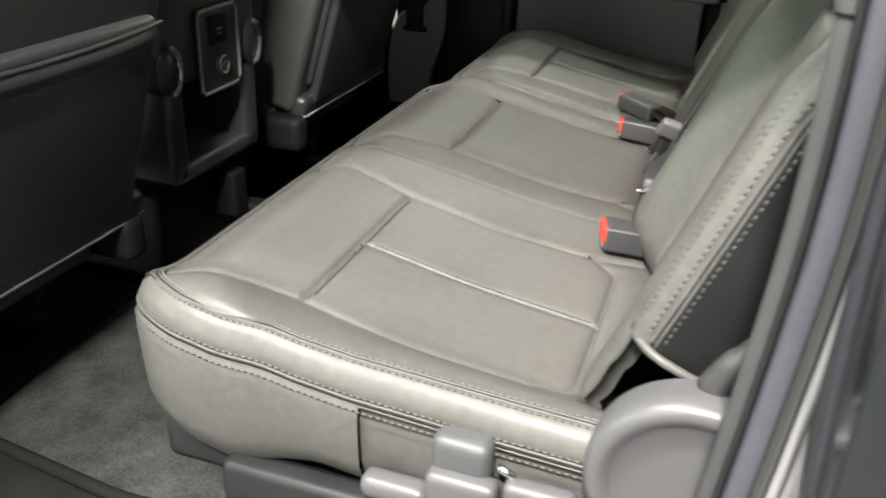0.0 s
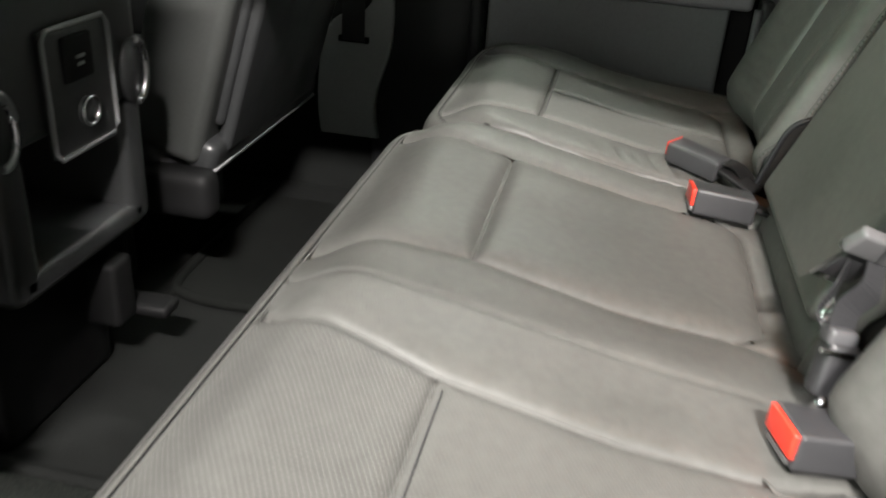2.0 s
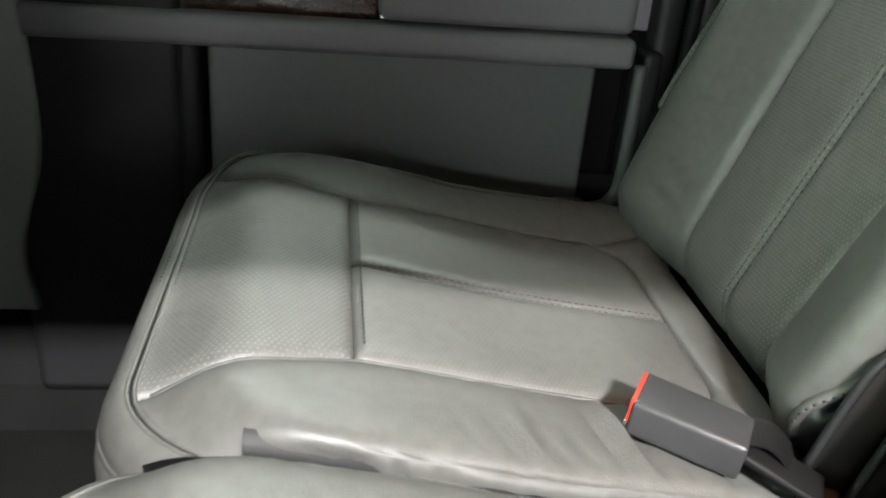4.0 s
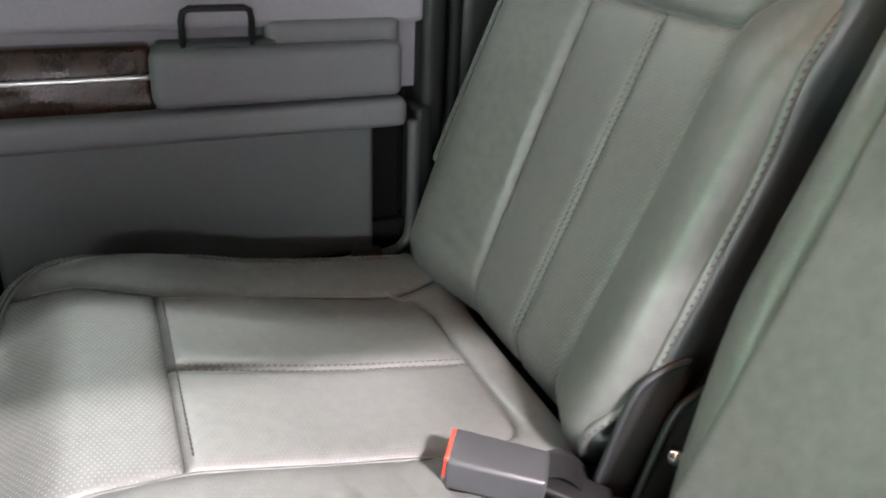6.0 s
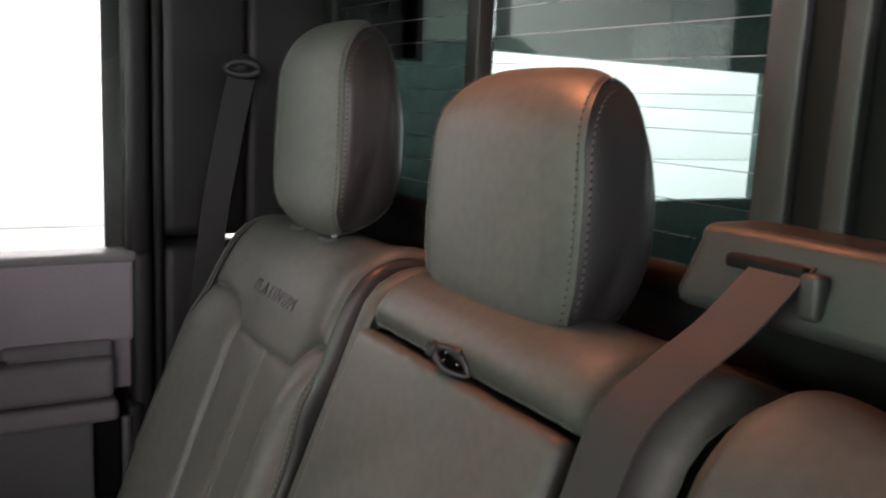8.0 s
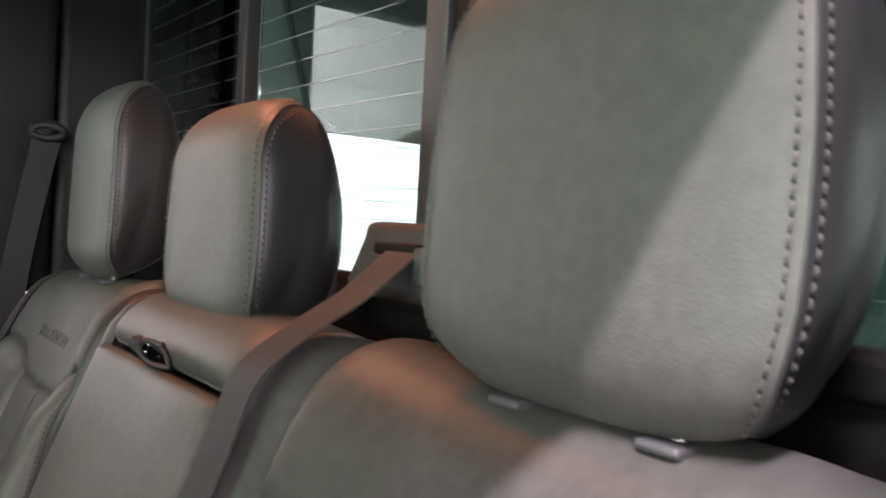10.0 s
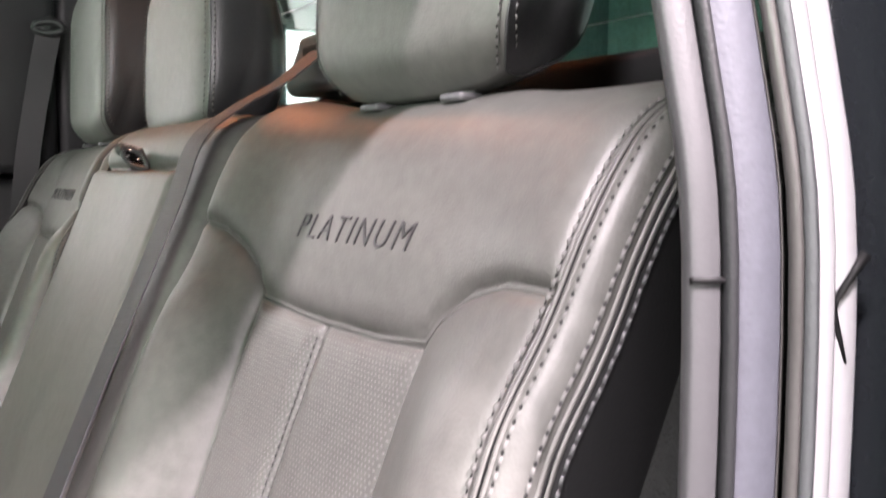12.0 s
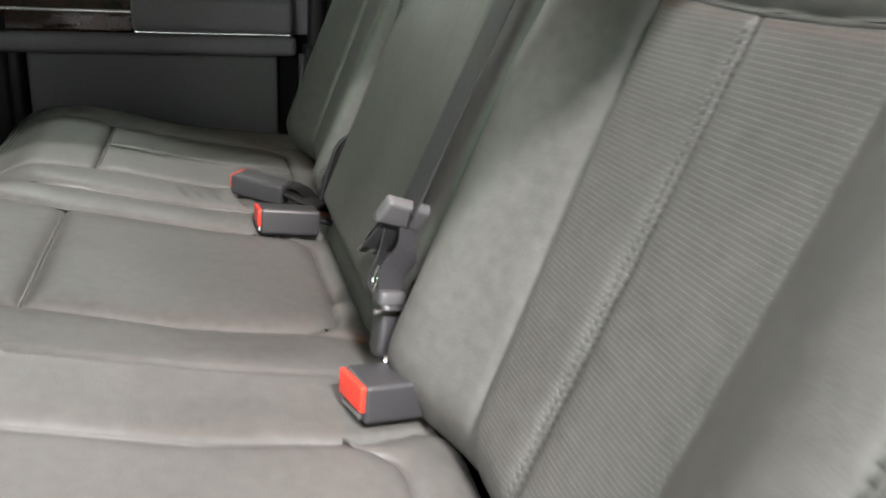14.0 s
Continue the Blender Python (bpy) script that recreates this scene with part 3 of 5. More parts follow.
part("hinge_hump", box_bm((0.050, 0.030, 0.052), (0.470, -0.004, 0.500), 0.012, seg=4), plastic, wide, "grey plastic hinge hump")
part("hinge_cover", box_bm((0.060, 0.022, 0.080), (0.474, -0.020, 0.458), 0.010, seg=4), plastic_mid, wide, "light grey plastic hinge cover")
part("hinge_cover", box_bm((0.058, 0.020, 0.080), (0.537, -0.018, 0.464), 0.009, seg=4), plastic_mid, wide, "light grey plastic hinge cover")
part("hinge_cap", box_bm((0.060, 0.024, 0.022), (0.413, -0.010, 0.456), 0.0105, seg=4), plastic_mid, wide, "rounded plastic cap")
part("screw", cyl_bm((0.500, -0.012, 0.508), (0.515, -0.014, 0.503), 0.0035, n=10), chrome, wide, "bright screw")
part("front_bracket", box_bm((0.10, 0.03, 0.036), (0.285, 0.016, 0.402), 0.008, seg=3), plastic_dark, wide, "black plastic bracket")
part("bolt", cyl_bm((0.280, -0.003, 0.404), (0.280, 0.02, 0.404), 0.010, n=14, bevel=0.003), chrome, wide, "bright bolt head")
part("lower_rail", box_bm((0.36, 0.03, 0.05), (0.42, 0.004, 0.405), 0.008), plastic_dark, wide)

# ---------------------------------------------------------------- rear seat: backrests
LEAN = math.atan2(0.371, 0.928)
UP = np.array([math.sin(LEAN), 0, math.cos(LEAN)])
NOR = np.array([-math.cos(LEAN), 0, math.sin(LEAN)])
ORG = np.array([0.555, 0.0, 0.45])
ROLL_H, ROLL_R = 0.497, 0.068


def back_place(y, h, p):
    """A place on a backrest: h metres up its face, p metres proud of it, rolling over its top."""
    if h <= ROLL_H:
        return ORG + UP * h + NOR * p + np.array([0, y, 0]), NOR
    th = min((h - ROLL_H) / ROLL_R, math.pi / 2)
    rest = max(0.0, h - ROLL_H - ROLL_R * math.pi / 2)
    n = NOR * math.cos(th) + UP * math.sin(th)
    c = ORG + UP * ROLL_H - NOR * ROLL_R
    return c + n * (ROLL_R + p) - NOR * rest + np.array([0, y, 0]), n


BULGE = {"inner": 0.011}  # only the near backrest swells beside the middle one


def proud_side(y, h):
    """How far an outer backrest stands out: bolsters proud, the middle hollow, the yoke a little proud."""
    c = 0.272
    d = abs(y - c)
    bol = 0.036 * smoothstep(0.085, 0.19, d)
    flat = lerp(0.000, 0.007, smoothstep(0.38, 0.46, h)) + 0.024 * smoothstep(0.10, 0.22, d)
    k = smoothstep(0.36, 0.45, h)
    p = lerp(bol, flat, k)
    p *= lerp(1.0, 0.35, smoothstep(0.47, 0.62, h))
    p -= 0.027 * smoothstep(0.085, 0.035, h)
    p += BULGE["inner"] * math.exp(-(((y - 0.438) / 0.034) ** 2)) * smoothstep(0.03, 0.10, h) * smoothstep(0.42, 0.30, h) - 0.016 * smoothstep(0.462, 0.484, y) * smoothstep(0.42, 0.30, h)
    p -= 0.003 * smoothstep(0.075, 0.04, y)
    p -= 0.007 * smoothstep(0.53, 0.62, h) * smoothstep(0.10, 0.18, y)
    p -= 0.022 * smoothstep(0.36, 0.60, h) * smoothstep(0.20, 0.05, y)
    return p


def with_normals(place):
    def s(u, v):
        e = 0.004
        p = place(u, v)
        a = place(u + e, v) - place(u - e, v)
        b = place(u, v + e) - place(u, v - e)
        n = np.cross(b, a)
        n /= np.linalg.norm(n) + 1e-12
        return p, n
    return s


side_back = with_normals(lambda y, h: back_place(y, h, proud_side(y, h))[0])
if np.dot(side_back(0.27, 0.2)[1], NOR) < 0:
    _sb = side_back

    def side_back(u, v):
        p, n = _sb(u, v)
        return p, -n


def bk_left(h):
    return interp(h, [0.0, 0.10, 0.25, 0.40], [0.352, 0.366, 0.378, 0.384])


def bk_right(h):
    return interp(h, [0.0, 0.10, 0.25, 0.40], [0.188, 0.178, 0.170, 0.166])


def yoke_low(y):
    return interp(y, [0.045, 0.06, 0.10, 0.135, 0.160, 0.1665, 0.1668, 0.22, 0.277, 0.33, 0.3838, 0.3842, 0.395, 0.42, 0.45, 0.50],
                  [0.431, 0.433, 0.434, 0.427, 0.411, 0.400, 0.398, 0.3945, 0.394, 0.3955, 0.399, 0.403, 0.416, 0.431, 0.441, 0.445])


def edge_y(h):
    """The outer seam of an outer backrest: it swells a little at mid height."""
    return sum(interp(h + d, [0.10, 0.17, 0.25, 0.38, 0.50, 0.62], [0.054, 0.049, 0.051, 0.055, 0.053, 0.049]) for d in np.linspace(-0.06, 0.06, 13)) / 13


def side_backrest(parent, far=False):
    surf = side_back
    m = (lambda y, h: (to_far(y, BACK_FAR), h)) if far else (lambda y, h: (y, h))

    if far:
        def surf(y, h):
            p, n = side_back(from_far(y, BACK_FAR), h)
            p = p - NOR * 0.009 * smoothstep(0.38, 0.45, h)
            return np.array([p[0], y, p[2]]), np.array([n[0], -n[1], n[2]])

    def fold(u, v):
        y = from_far(u, BACK_FAR) if far else u
        w = math.exp(-(((y - 0.13) / 0.03) ** 2)) * smoothstep(0.06, 0.12, v) * smoothstep(0.26, 0.17, v)
        return (0.0060 if far else 0.0005) * w * math.sin(v * 260 + y * 80) * (0.6 + 0.4 * math.sin(v * 71))

    IN = 0.482

    def in_edge(h):
        if far:
            return IN - 0.085 * max(0.0, 1 - h / 0.14) ** 1.7
        return IN - 0.012 * smoothstep(0.28, 0.12, h) - 0.11 * max(0.0, 1 - h / 0.095) ** 2

    panel("back_pad_inner", lambda a, b: (lambda h: m(lerp(0.283, bk_left(h), a), h))(lerp(0.044, yoke_low(lerp(0.283, 0.384, a)) - 0.001, b)), surf, leather_hole, parent, 20, 44, 0.007, 0.022, label="perforated leather pad")
    panel("back_pad_outer", lambda a, b: (lambda h: m(lerp(bk_right(h), 0.281, a), h))(lerp(0.044, yoke_low(lerp(0.1668, 0.281, a)) - 0.001, b)), surf, leather_hole, parent, 20, 44, 0.007, 0.022, label="perforated leather pad")
    panel("back_bolster_inner", lambda a, b: (lambda h: m(lerp(bk_left(h), in_edge(h), a), h))(lerp(0.044, yoke_low(lerp(0.3842, IN, a)), b)), surf, leather, parent, 18, 44, 0.007, 0.025)
    def out_edge(h):
        return max(edge_y(h), interp(h, [0.0, 0.10, 0.17], [0.074, 0.060, 0.048]))

    panel("back_bolster_outer", lambda a, b: (lambda h: m(lerp(out_edge(h), bk_right(h), a), h))(lerp(0.044, yoke_low(lerp(edge_y(0.43), 0.1666, a)), b)), surf, leather, parent, 18, 44, 0.007, 0.025, extra=fold)

    def yoke_plan(a, b):
        h = lerp(yoke_low(lerp(edge_y(0.43), IN, a)), 0.675, b)
        return m(lerp(edge_y(h), IN, a), h)

    yoke = panel("yoke", yoke_plan, surf, leather, parent, 56, 44, 0.009, 0.022, label="smooth leather yoke with a dark embossed word")

    # the seam under the yoke
    run = []
    for y in np.linspace(edge_y(0.43) + 0.002, IN - 0.004, 120):
        q, n = surf(*m(y, yoke_low(y) - 0.0005))
        run.append(q - n * 0.0015)
    part("yoke_seam", tube_bm(run, 0.0028, 8), leather, parent)

    # bands round the outer edge, then the side panel
    hs = list(np.linspace(0.168, 0.675, 60))

    def strip(name, rows, mt, label=""):
        verts, faces, uvs = [], [], []
        for h in hs:
            q, n = side_back(edge_y(h), h)
            for o, d in rows:
                w = q + np.array([0, -o, 0]) - n * d
                if far:
                    w[1] = to_far(w[1], BACK_FAR)
                verts.append(w)
                uvs.append((h, o + d))
        k = len(rows)
        for i in range(len(hs) - 1):
            for j in range(k - 1):
                a = i * k + j
                fc = (a, a + k, a + k + 1, a + 1)
                faces.append(fc if far else fc[::-1])
        return obj(name, verts, faces, mt, parent, label, True, uvs)

    strip("edge_band", [(-0.001, 0.0), (0.0006, -0.0040), (0.0035, -0.0050), (0.008, -0.0038), (0.0125, 0.0005), (0.0158, 0.0060), (0.0172, 0.0105), (0.0165, 0.0135)], leather)
    # the side panel is the same leather, darkened as if in shade
    strip("side_panel", [(0.0165, 0.0140), (0.0195, 0.0160), (0.0212, 0.024), (0.0225, 0.06), (0.0225, 0.10), (0.021, 0.135), (0.01, 0.15)], leather_shaded, "leather side panel with shade painted in")

    def edge_run(o, d, h0, h1, n):
        line, nor = [], []
        for h in np.linspace(h0, h1, n):
            q, k = side_back(edge_y(h), h)
            w = q + np.array([0, -o, 0]) - k * d
            nn = k + np.array([0, -o * 42, 0])
            if far:
                w[1], nn[1] = to_far(w[1], BACK_FAR), -nn[1]
            line.append(w)
            nor.append(nn)
        return line, nor

    for o, d in ((-0.0055, -0.0062), (0.0058, -0.0042), (0.0160, 0.0058), (0.0206, 0.0195)):
        stitches("stitching", *edge_run(o, d, 0.175, 0.66, 90), parent, 0.0064, 0.0045, 0.0009, leather_dark if o > 0.02 else None)
    # each seam: a dark line between two rolled lips
    for o, d in ((-0.0020, -0.0046), (0.0024, -0.0046), (0.0170, 0.0112), (0.0186, 0.0148)):
        part("seam_lip", tube_bm(edge_run(o, d, 0.17, 0.67, 70)[0], 0.0015, 6), leather, parent)
    for o, d in ((0.0002, -0.0046), (0.0180, 0.0130)):
        part("seam", tube_bm(edge_run(o, d, 0.17, 0.67, 70)[0], 0.0010, 5), rubber, parent)
    q, n = side_back(edge_y(0.168), 0.168)
    edge = [q - n * d + np.array([0, -o, 0]) for o, d in ((-0.004, 0.004), (0.004, 0.000), (0.010, 0.003), (0.016, 0.008), (0.0245, 0.021), (0.0290, 0.05), (0.030, 0.09), (0.029, 0.125))]
    if far:
        edge = [np.array([e[0], to_far(e[1], BACK_FAR), e[2]]) for e in edge]
    part("lower_piping", tube_bm(smooth_line(edge, 4), 0.0038, 8), leather, parent, "leather piping")
    back_in = [e + UP * 0.004 + np.array([0, 0.07 * (-1 if far else 1), 0]) for e in edge]
    cap = [tuple(e) for e in edge] + [tuple(e) for e in back_in]
    k = len(edge)
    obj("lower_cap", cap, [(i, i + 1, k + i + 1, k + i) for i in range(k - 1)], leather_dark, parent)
    for off in (-0.0045, 0.0045):
        line, nor = [], []
        for h in np.linspace(0.060, 0.388, 60):
            p, n = surf(*m(0.282 + off, h))
            line.append(p + n * 0.003)
            nor.append(n)
        stitches("stitching", line, nor, parent, 0.006)
    # inner flank and shell
    verts, faces = [], []
    hs = list(np.linspace(0.044, 0.675, 60))
    for h in hs:
        q, n = side_back(in_edge(h), h)
        for o, d in [(0.0, 0.006), (0.006, 0.004), (0.010, 0.014), (0.010, 0.13)]:
            w = q + np.array([0, o, 0]) - n * d
            if far:
                w[1] = to_far(w[1], BACK_FAR)
            verts.append(w)
    for i in range(len(hs) - 1):
        for j in range(3):
            a = i * 4 + j
            fc = (a, a + 4, a + 5, a + 1)
            faces.append(fc if not far else fc[::-1])
    # the far flank is darkened to paint the shade between the backrests
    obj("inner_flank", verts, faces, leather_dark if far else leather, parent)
    if far:
        # a rolled seam with its row of stitches down the inner edge
        roll, nor = [], []
        for h in np.linspace(0.05, 0.42, 40):
            q, n = surf(to_far(in_edge(h) - 0.002, BACK_FAR), h)
            roll.append(q - n * 0.003 + np.array([0, -0.004, 0]))
            nor.append(n + np.array([0, -1.0, 0]))
        part("edge_roll", tube_bm(roll, 0.0045, 8), leather, parent, "rolled leather edge")
        stitches("stitching", [r + (k / np.linalg.norm(k)) * 0.0046 for r, k in zip(roll, nor)], nor, parent, 0.0064, 0.0045, 0.0009)
    shell = box_bm((0.09, 0.46, 0.50), (0, 0, 0), 0.02)
    R = Matrix.Rotation(LEAN, 4, "Y")
    c = ORG + UP * 0.27 - NOR * 0.085
    bmesh.ops.transform(shell, matrix=Matrix.Translation((c[0], to_far(0.245, BACK_FAR) if far else 0.245, c[2])) @ R, verts=shell.verts)
    part("back_shell", shell, carpet, parent, "black rear shell")
    # the word on the yoke
    cu = bpy.data.curves.new("word", "FONT")
    cu.body, cu.size, cu.extrude, cu.shear, cu.space_character = "PLATINUM", 0.034, 0.0005, 0.28, 1.25
    cu.offset = -0.0004
    cu.align_x, cu.align_y = "CENTER", "CENTER"
    tmp = new("word_tmp", cu)
    bpy.context.view_layer.update()
    me = bpy.data.meshes.new_from_object(tmp.evaluated_get(bpy.context.evaluated_depsgraph_get()))
    bpy.data.objects.remove(tmp)
    xs = [v.co.x for v in me.vertices]
    ys = [v.co.y for v in me.vertices]
    bm = bmesh.new()
    bm.from_mesh(me)
    bmesh.ops.subdivide_edges(bm, edges=[e for e in bm.edges if e.calc_length() > 0.006], cuts=2)
    sx = 0.146 / (max(xs) - min(xs))
    sy = 0.0165 / (max(ys) - min(ys))
    cx, cy = (max(xs) + min(xs)) / 2, (max(ys) + min(ys)) / 2
    yc = (1.192 if far else 0.268)
    for v in bm.verts:
        p, n = surf(yc - (v.co.x - cx) * sx, (0.460 if far else 0.453) + (v.co.y - cy) * sy)
        v.co = Vector(p + n * (0.0095 + v.co.z))
    part("word", bm, word_ink if not far else leather_dark, yoke, "dark embossed word on the yoke")
    bpy.data.meshes.remove(me)


near_back = thing("rear_bench_back", "grey leather rear backrest with stitched edge bands and a dark word", "car seat", "rear seat backrests")
side_backrest(near_back)
BULGE["inner"] = 0.0
far_back = thing("rear_bench_back", "grey leather rear backrest, creased along its outer bolster", "car seat", "rear seat backrests")
side_backrest(far_back, True)

# middle backrest with the folded armrest
mid_back = thing("middle_backrest", "grey leather middle backrest with a folded armrest", "car seat", "rear seat backrests")


def mid_place(y, h):
    p = 0.022 * lerp(1.0, -0.35, smoothstep(0.50, 0.60, h)) - 0.012 * smoothstep(0.09, 0.0, h)
    p -= 0.010 * (1 - smoothstep(0.0, 0.03, y - 0.500))
    p -= 0.034 * (1 - smoothstep(0.0, 0.055, 0.955 - 0.055 * max(0.0, 1 - h / 0.24) ** 1.4 - y)) ** 1.4
    return back_place(y, h, p)[0]


_mid = with_normals(mid_place)
MSIGN = 1 if np.dot(_mid(0.7, 0.2)[1], NOR) > 0 else -1


def mid_surf(u, v):
    p, n = _mid(u, v)
    return p, n * MSIGN


AR0, AR1, ARH0, ARH1 = 0.580, 0.893, 0.075, 0.487


def far_cut(h):
    return 0.055 * max(0.0, 1 - h / 0.24) ** 1.4


panel("left_strip", lambda a, b: (lambda h: (lerp(0.896 - 0.5 * far_cut(h), 0.952 - far_cut(h), a), h))(lerp(0.02, 0.675, b)), mid_surf, leather, mid_back, 14, 50, 0.012, 0.026)
panel("right_strip", lambda a, b: (lambda h: (lerp(0.503 + 1.1 * far_cut(h), 0.577, a), h))(lerp(0.02, 0.675, b)), mid_surf, leather, mid_back, 14, 50, 0.012, 0.026)
panel("top_roll", lambda a, b: (lerp(0.578, 0.895, a), lerp(0.492, 0.675, b)), mid_surf, leather, mid_back, 30, 26, 0.016, 0.035)
panel("base_panel", lambda a, b: (lerp(0.578, 0.895, a), lerp(0.02, 0.073, b)), mid_surf, leather, mid_back, 24, 10, 0.008, 0.02)
sh = box_bm((0.09, 0.44, 0.50), (0, 0, 0), 0.02)
c = ORG + UP * 0.27 - NOR * 0.085
bmesh.ops.transform(sh, matrix=Matrix.Translation((c[0], 0.727, c[2])) @ Matrix.Rotation(LEAN, 4, "Y"), verts=sh.verts)
part("back_shell", sh, plastic_dark, mid_back, "black rear shell")
RA = Matrix.Translation(Vector(ORG + UP * (ARH0 + ARH1) / 2 + NOR * 0.012) + Vector((0, (AR0 + AR1) / 2, 0))) @ Matrix.Rotation(LEAN, 4, "Y")
ab = box_bm((0.060, AR1 - AR0 - 0.002, ARH1 - ARH0), (0, 0, 0), 0.013, seg=6)
for v in ab.verts:
    if v.co.x < 0:
        ky, kz = v.co.y / ((AR1 - AR0) / 2), v.co.z / ((ARH1 - ARH0) / 2)
        v.co.x -= 0.004 * (1 - ky * ky) * (1 - kz * kz)
bmesh.ops.transform(ab, matrix=RA, verts=ab.verts)
arm = part("armrest", ab, leather, mid_back, "folded smooth leather armrest")
hw, hh = (AR1 - AR0) / 2 - 0.004, (ARH1 - ARH0) / 2 - 0.004
rim = [RA @ Vector((-0.022, -hw, z)) for z in np.linspace(-hh + 0.01, hh - 0.008, 20)] + [RA @ Vector((-0.022, y, hh)) for y in np.linspace(-hw + 0.008, hw - 0.01, 16)]
part("armrest_piping", tube_bm(rim, 0.0028, 8), leather, arm, "leather piping")
# pull loop above the armrest: a lens-shaped ring with a dark eye
LC = Vector((0.700, 0.724, 0.928))
la = Vector((0.030, -0.024, -0.029)).normalized()
lv = Vector((0.49, 0.82, -0.28)).normalized()
lb = lv.cross(la).normalized()
lv = la.cross(lb).normalized()
loop_ob = thing("pull_loop", "dark leather pull loop with a metal eye above the armrest", "strap")


def lens(s, n=28):
    out = []
    for t in np.linspace(0, 2 * math.pi, n, endpoint=False):
        u = math.cos(t)
        w = math.sin(t) * (1 - 0.35 * max(0.0, u) - 0.1 * u * u)
        out.append(LC + la * 0.0165 * u * s + lb * 0.0082 * w * s)
    return out


part("loop", tube_bm(lens(1.0), 0.0026, 8, True), leather_dark, loop_ob)
bm = bmesh.new()
bm.faces.new([bm.verts.new(p + lv * 0.002) for p in lens(0.95)])
bmesh.ops.solidify(bm, geom=bm.faces[:], thickness=0.003)
part("eye", bm, rubber, loop_ob, "black eye")
for u, w in ((-0.006, 0.003), (-0.008, -0.003), (0.005, -0.001)):
    part("rivet", box_bm((0.003, 0.0024, 0.0024), tuple(LC + la * u + lb * w - lv * 0.002), 0.001), chrome, loop_ob, "bright rivet")
part("fold", cyl_bm(LC - la * 0.024 + lb * 0.002 + lv * 0.004, LC - la * 0.012 + lb * 0.001 + lv * 0.003, 0.0070, n=18, bevel=0.003), leather_dark, loop_ob, "rolled leather fold")
part("tab", box_bm((0.030, 0.026, 0.006), tuple(LC + lv * 0.012), 0.002, Euler((0, radians(60), radians(30))).to_matrix()), leather_dark, loop_ob)

# ---------------------------------------------------------------- head restraints


def head_restraint(yc, front, label, w0=0.118, h=0.245, lean=0.03):
    """A padded restraint: a leather band over front, top and back, and bulging side gussets. front: x and z of its lower front edge."""
    ob = thing("head_restraint", label, "headrest", "rear head restraints")
    R = Matrix.Rotation(lean, 3, "Y")
    deep = 0.118

    def xf(v):
        return 0.054 * (1 - math.sqrt(max(0.0, 1 - (max(0.0, v - 0.72) / 0.28) ** 2))) + 0.020 * max(0.0, (0.14 - v) / 0.14) ** 2.2

    def xb(v):
        return interp(v, [0, 0.05, 0.12, 0.30, 0.55, 0.75, 0.88, 0.94, 0.975, 0.992, 1], [0.040, 0.070, 0.095, 0.113, 0.112, 0.098, 0.085, 0.077, 0.069, 0.063, 0.056])

    vs = list(0.5 - 0.5 * np.cos(np.linspace(0, np.pi, 30)))
    ring = [(xf(v), v) for v in vs] + [(lerp(xf(1), xb(1), t), 1 + 0.004 * math.sin(math.pi * t)) for t in (0.35, 0.7)]
    ring += [(xb(v), v) for v in vs[::-1]] + [(lerp(xb(0), xf(0), t), -0.004) for t in (0.3, 0.6)]

    def half(x, v):
        wv = interp(v, [-0.01, 0.0, 0.03, 0.07, 0.13, 0.22, 0.34, 0.50, 0.65, 0.76, 0.85, 0.92, 0.965, 1.01], [0.77, 0.80, 0.86, 0.915, 0.96, 0.99, 1.0, 0.995, 0.975, 0.95, 0.915, 0.87, 0.82, 0.75])
        return w0 * wv * (1 - 0.31 * (max(x, 0) / deep) ** 1.7)

    def place(x, y, v):
        return Vector((front[0], yc, front[1])) + R @ Vector((x, y, v * h))

    cx, cv, k = 0.056, 0.48, len(ring)
    ts = np.sin(np.linspace(-np.pi / 2, np.pi / 2, 27))
    verts, faces = [], []
    for t in ts:
        for x, v in ring:
            pull = 0.15 * abs(t) ** 5 - 0.03 * (1 - t * t)
            verts.append(place(x + (cx - x) * pull, t * half(x, v), v + (cv - v) * pull * 0.5))
    for i in range(len(ts) - 1):
        for j in range(k):
            faces.append((i * k + j, (i + 1) * k + j, (i + 1) * k + (j + 1) % k, i * k + (j + 1) % k))
    obj("cover", verts, faces, leather, ob)

    def side(sgn, j, r, grow=0.0):
        x, v = ring[j % k]
        x, v = x + (cx - x) * 0.15, v + (cv - v) * 0.075
        y = half(*ring[j % k]) * r * r + half(cx, cv) * (1 - r * r) + 0.013 * (1 - r**4)
        return place(cx + (x - cx) * (r + grow), sgn * (y + grow * 0.03), cv + (v - cv) * (r + grow))

    for sgn in (1, -1):
        verts, faces = [], []
        rs = np.linspace(1, 0.04, 12)
        for r in rs:
            verts += [side(sgn, j, r) for j in range(k)]
        for i in range(len(rs) - 1):
            for j in range(k):
                f = (i * k + j, (i + 1) * k + j, (i + 1) * k + (j + 1) % k, i * k + (j + 1) % k)
                faces.append(f if sgn > 0 else f[::-1])
        last = (len(rs) - 1) * k
        faces.append(tuple(range(last, last + k)) if sgn < 0 else tuple(range(last, last + k))[::-1])
        # the door-side gusset takes the dark leather, its shade put into the colour
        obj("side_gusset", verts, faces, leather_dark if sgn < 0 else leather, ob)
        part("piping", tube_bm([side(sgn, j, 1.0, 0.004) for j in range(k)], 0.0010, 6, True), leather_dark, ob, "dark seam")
        # twin rows of thread, on the band and on the gusset
        band, nb, gus, ng = [], [], [], []
        for j in range(1, 33):
            x, v = ring[j]
            out = (place(x, 0, v) - place(cx, 0, cv)).normalized()
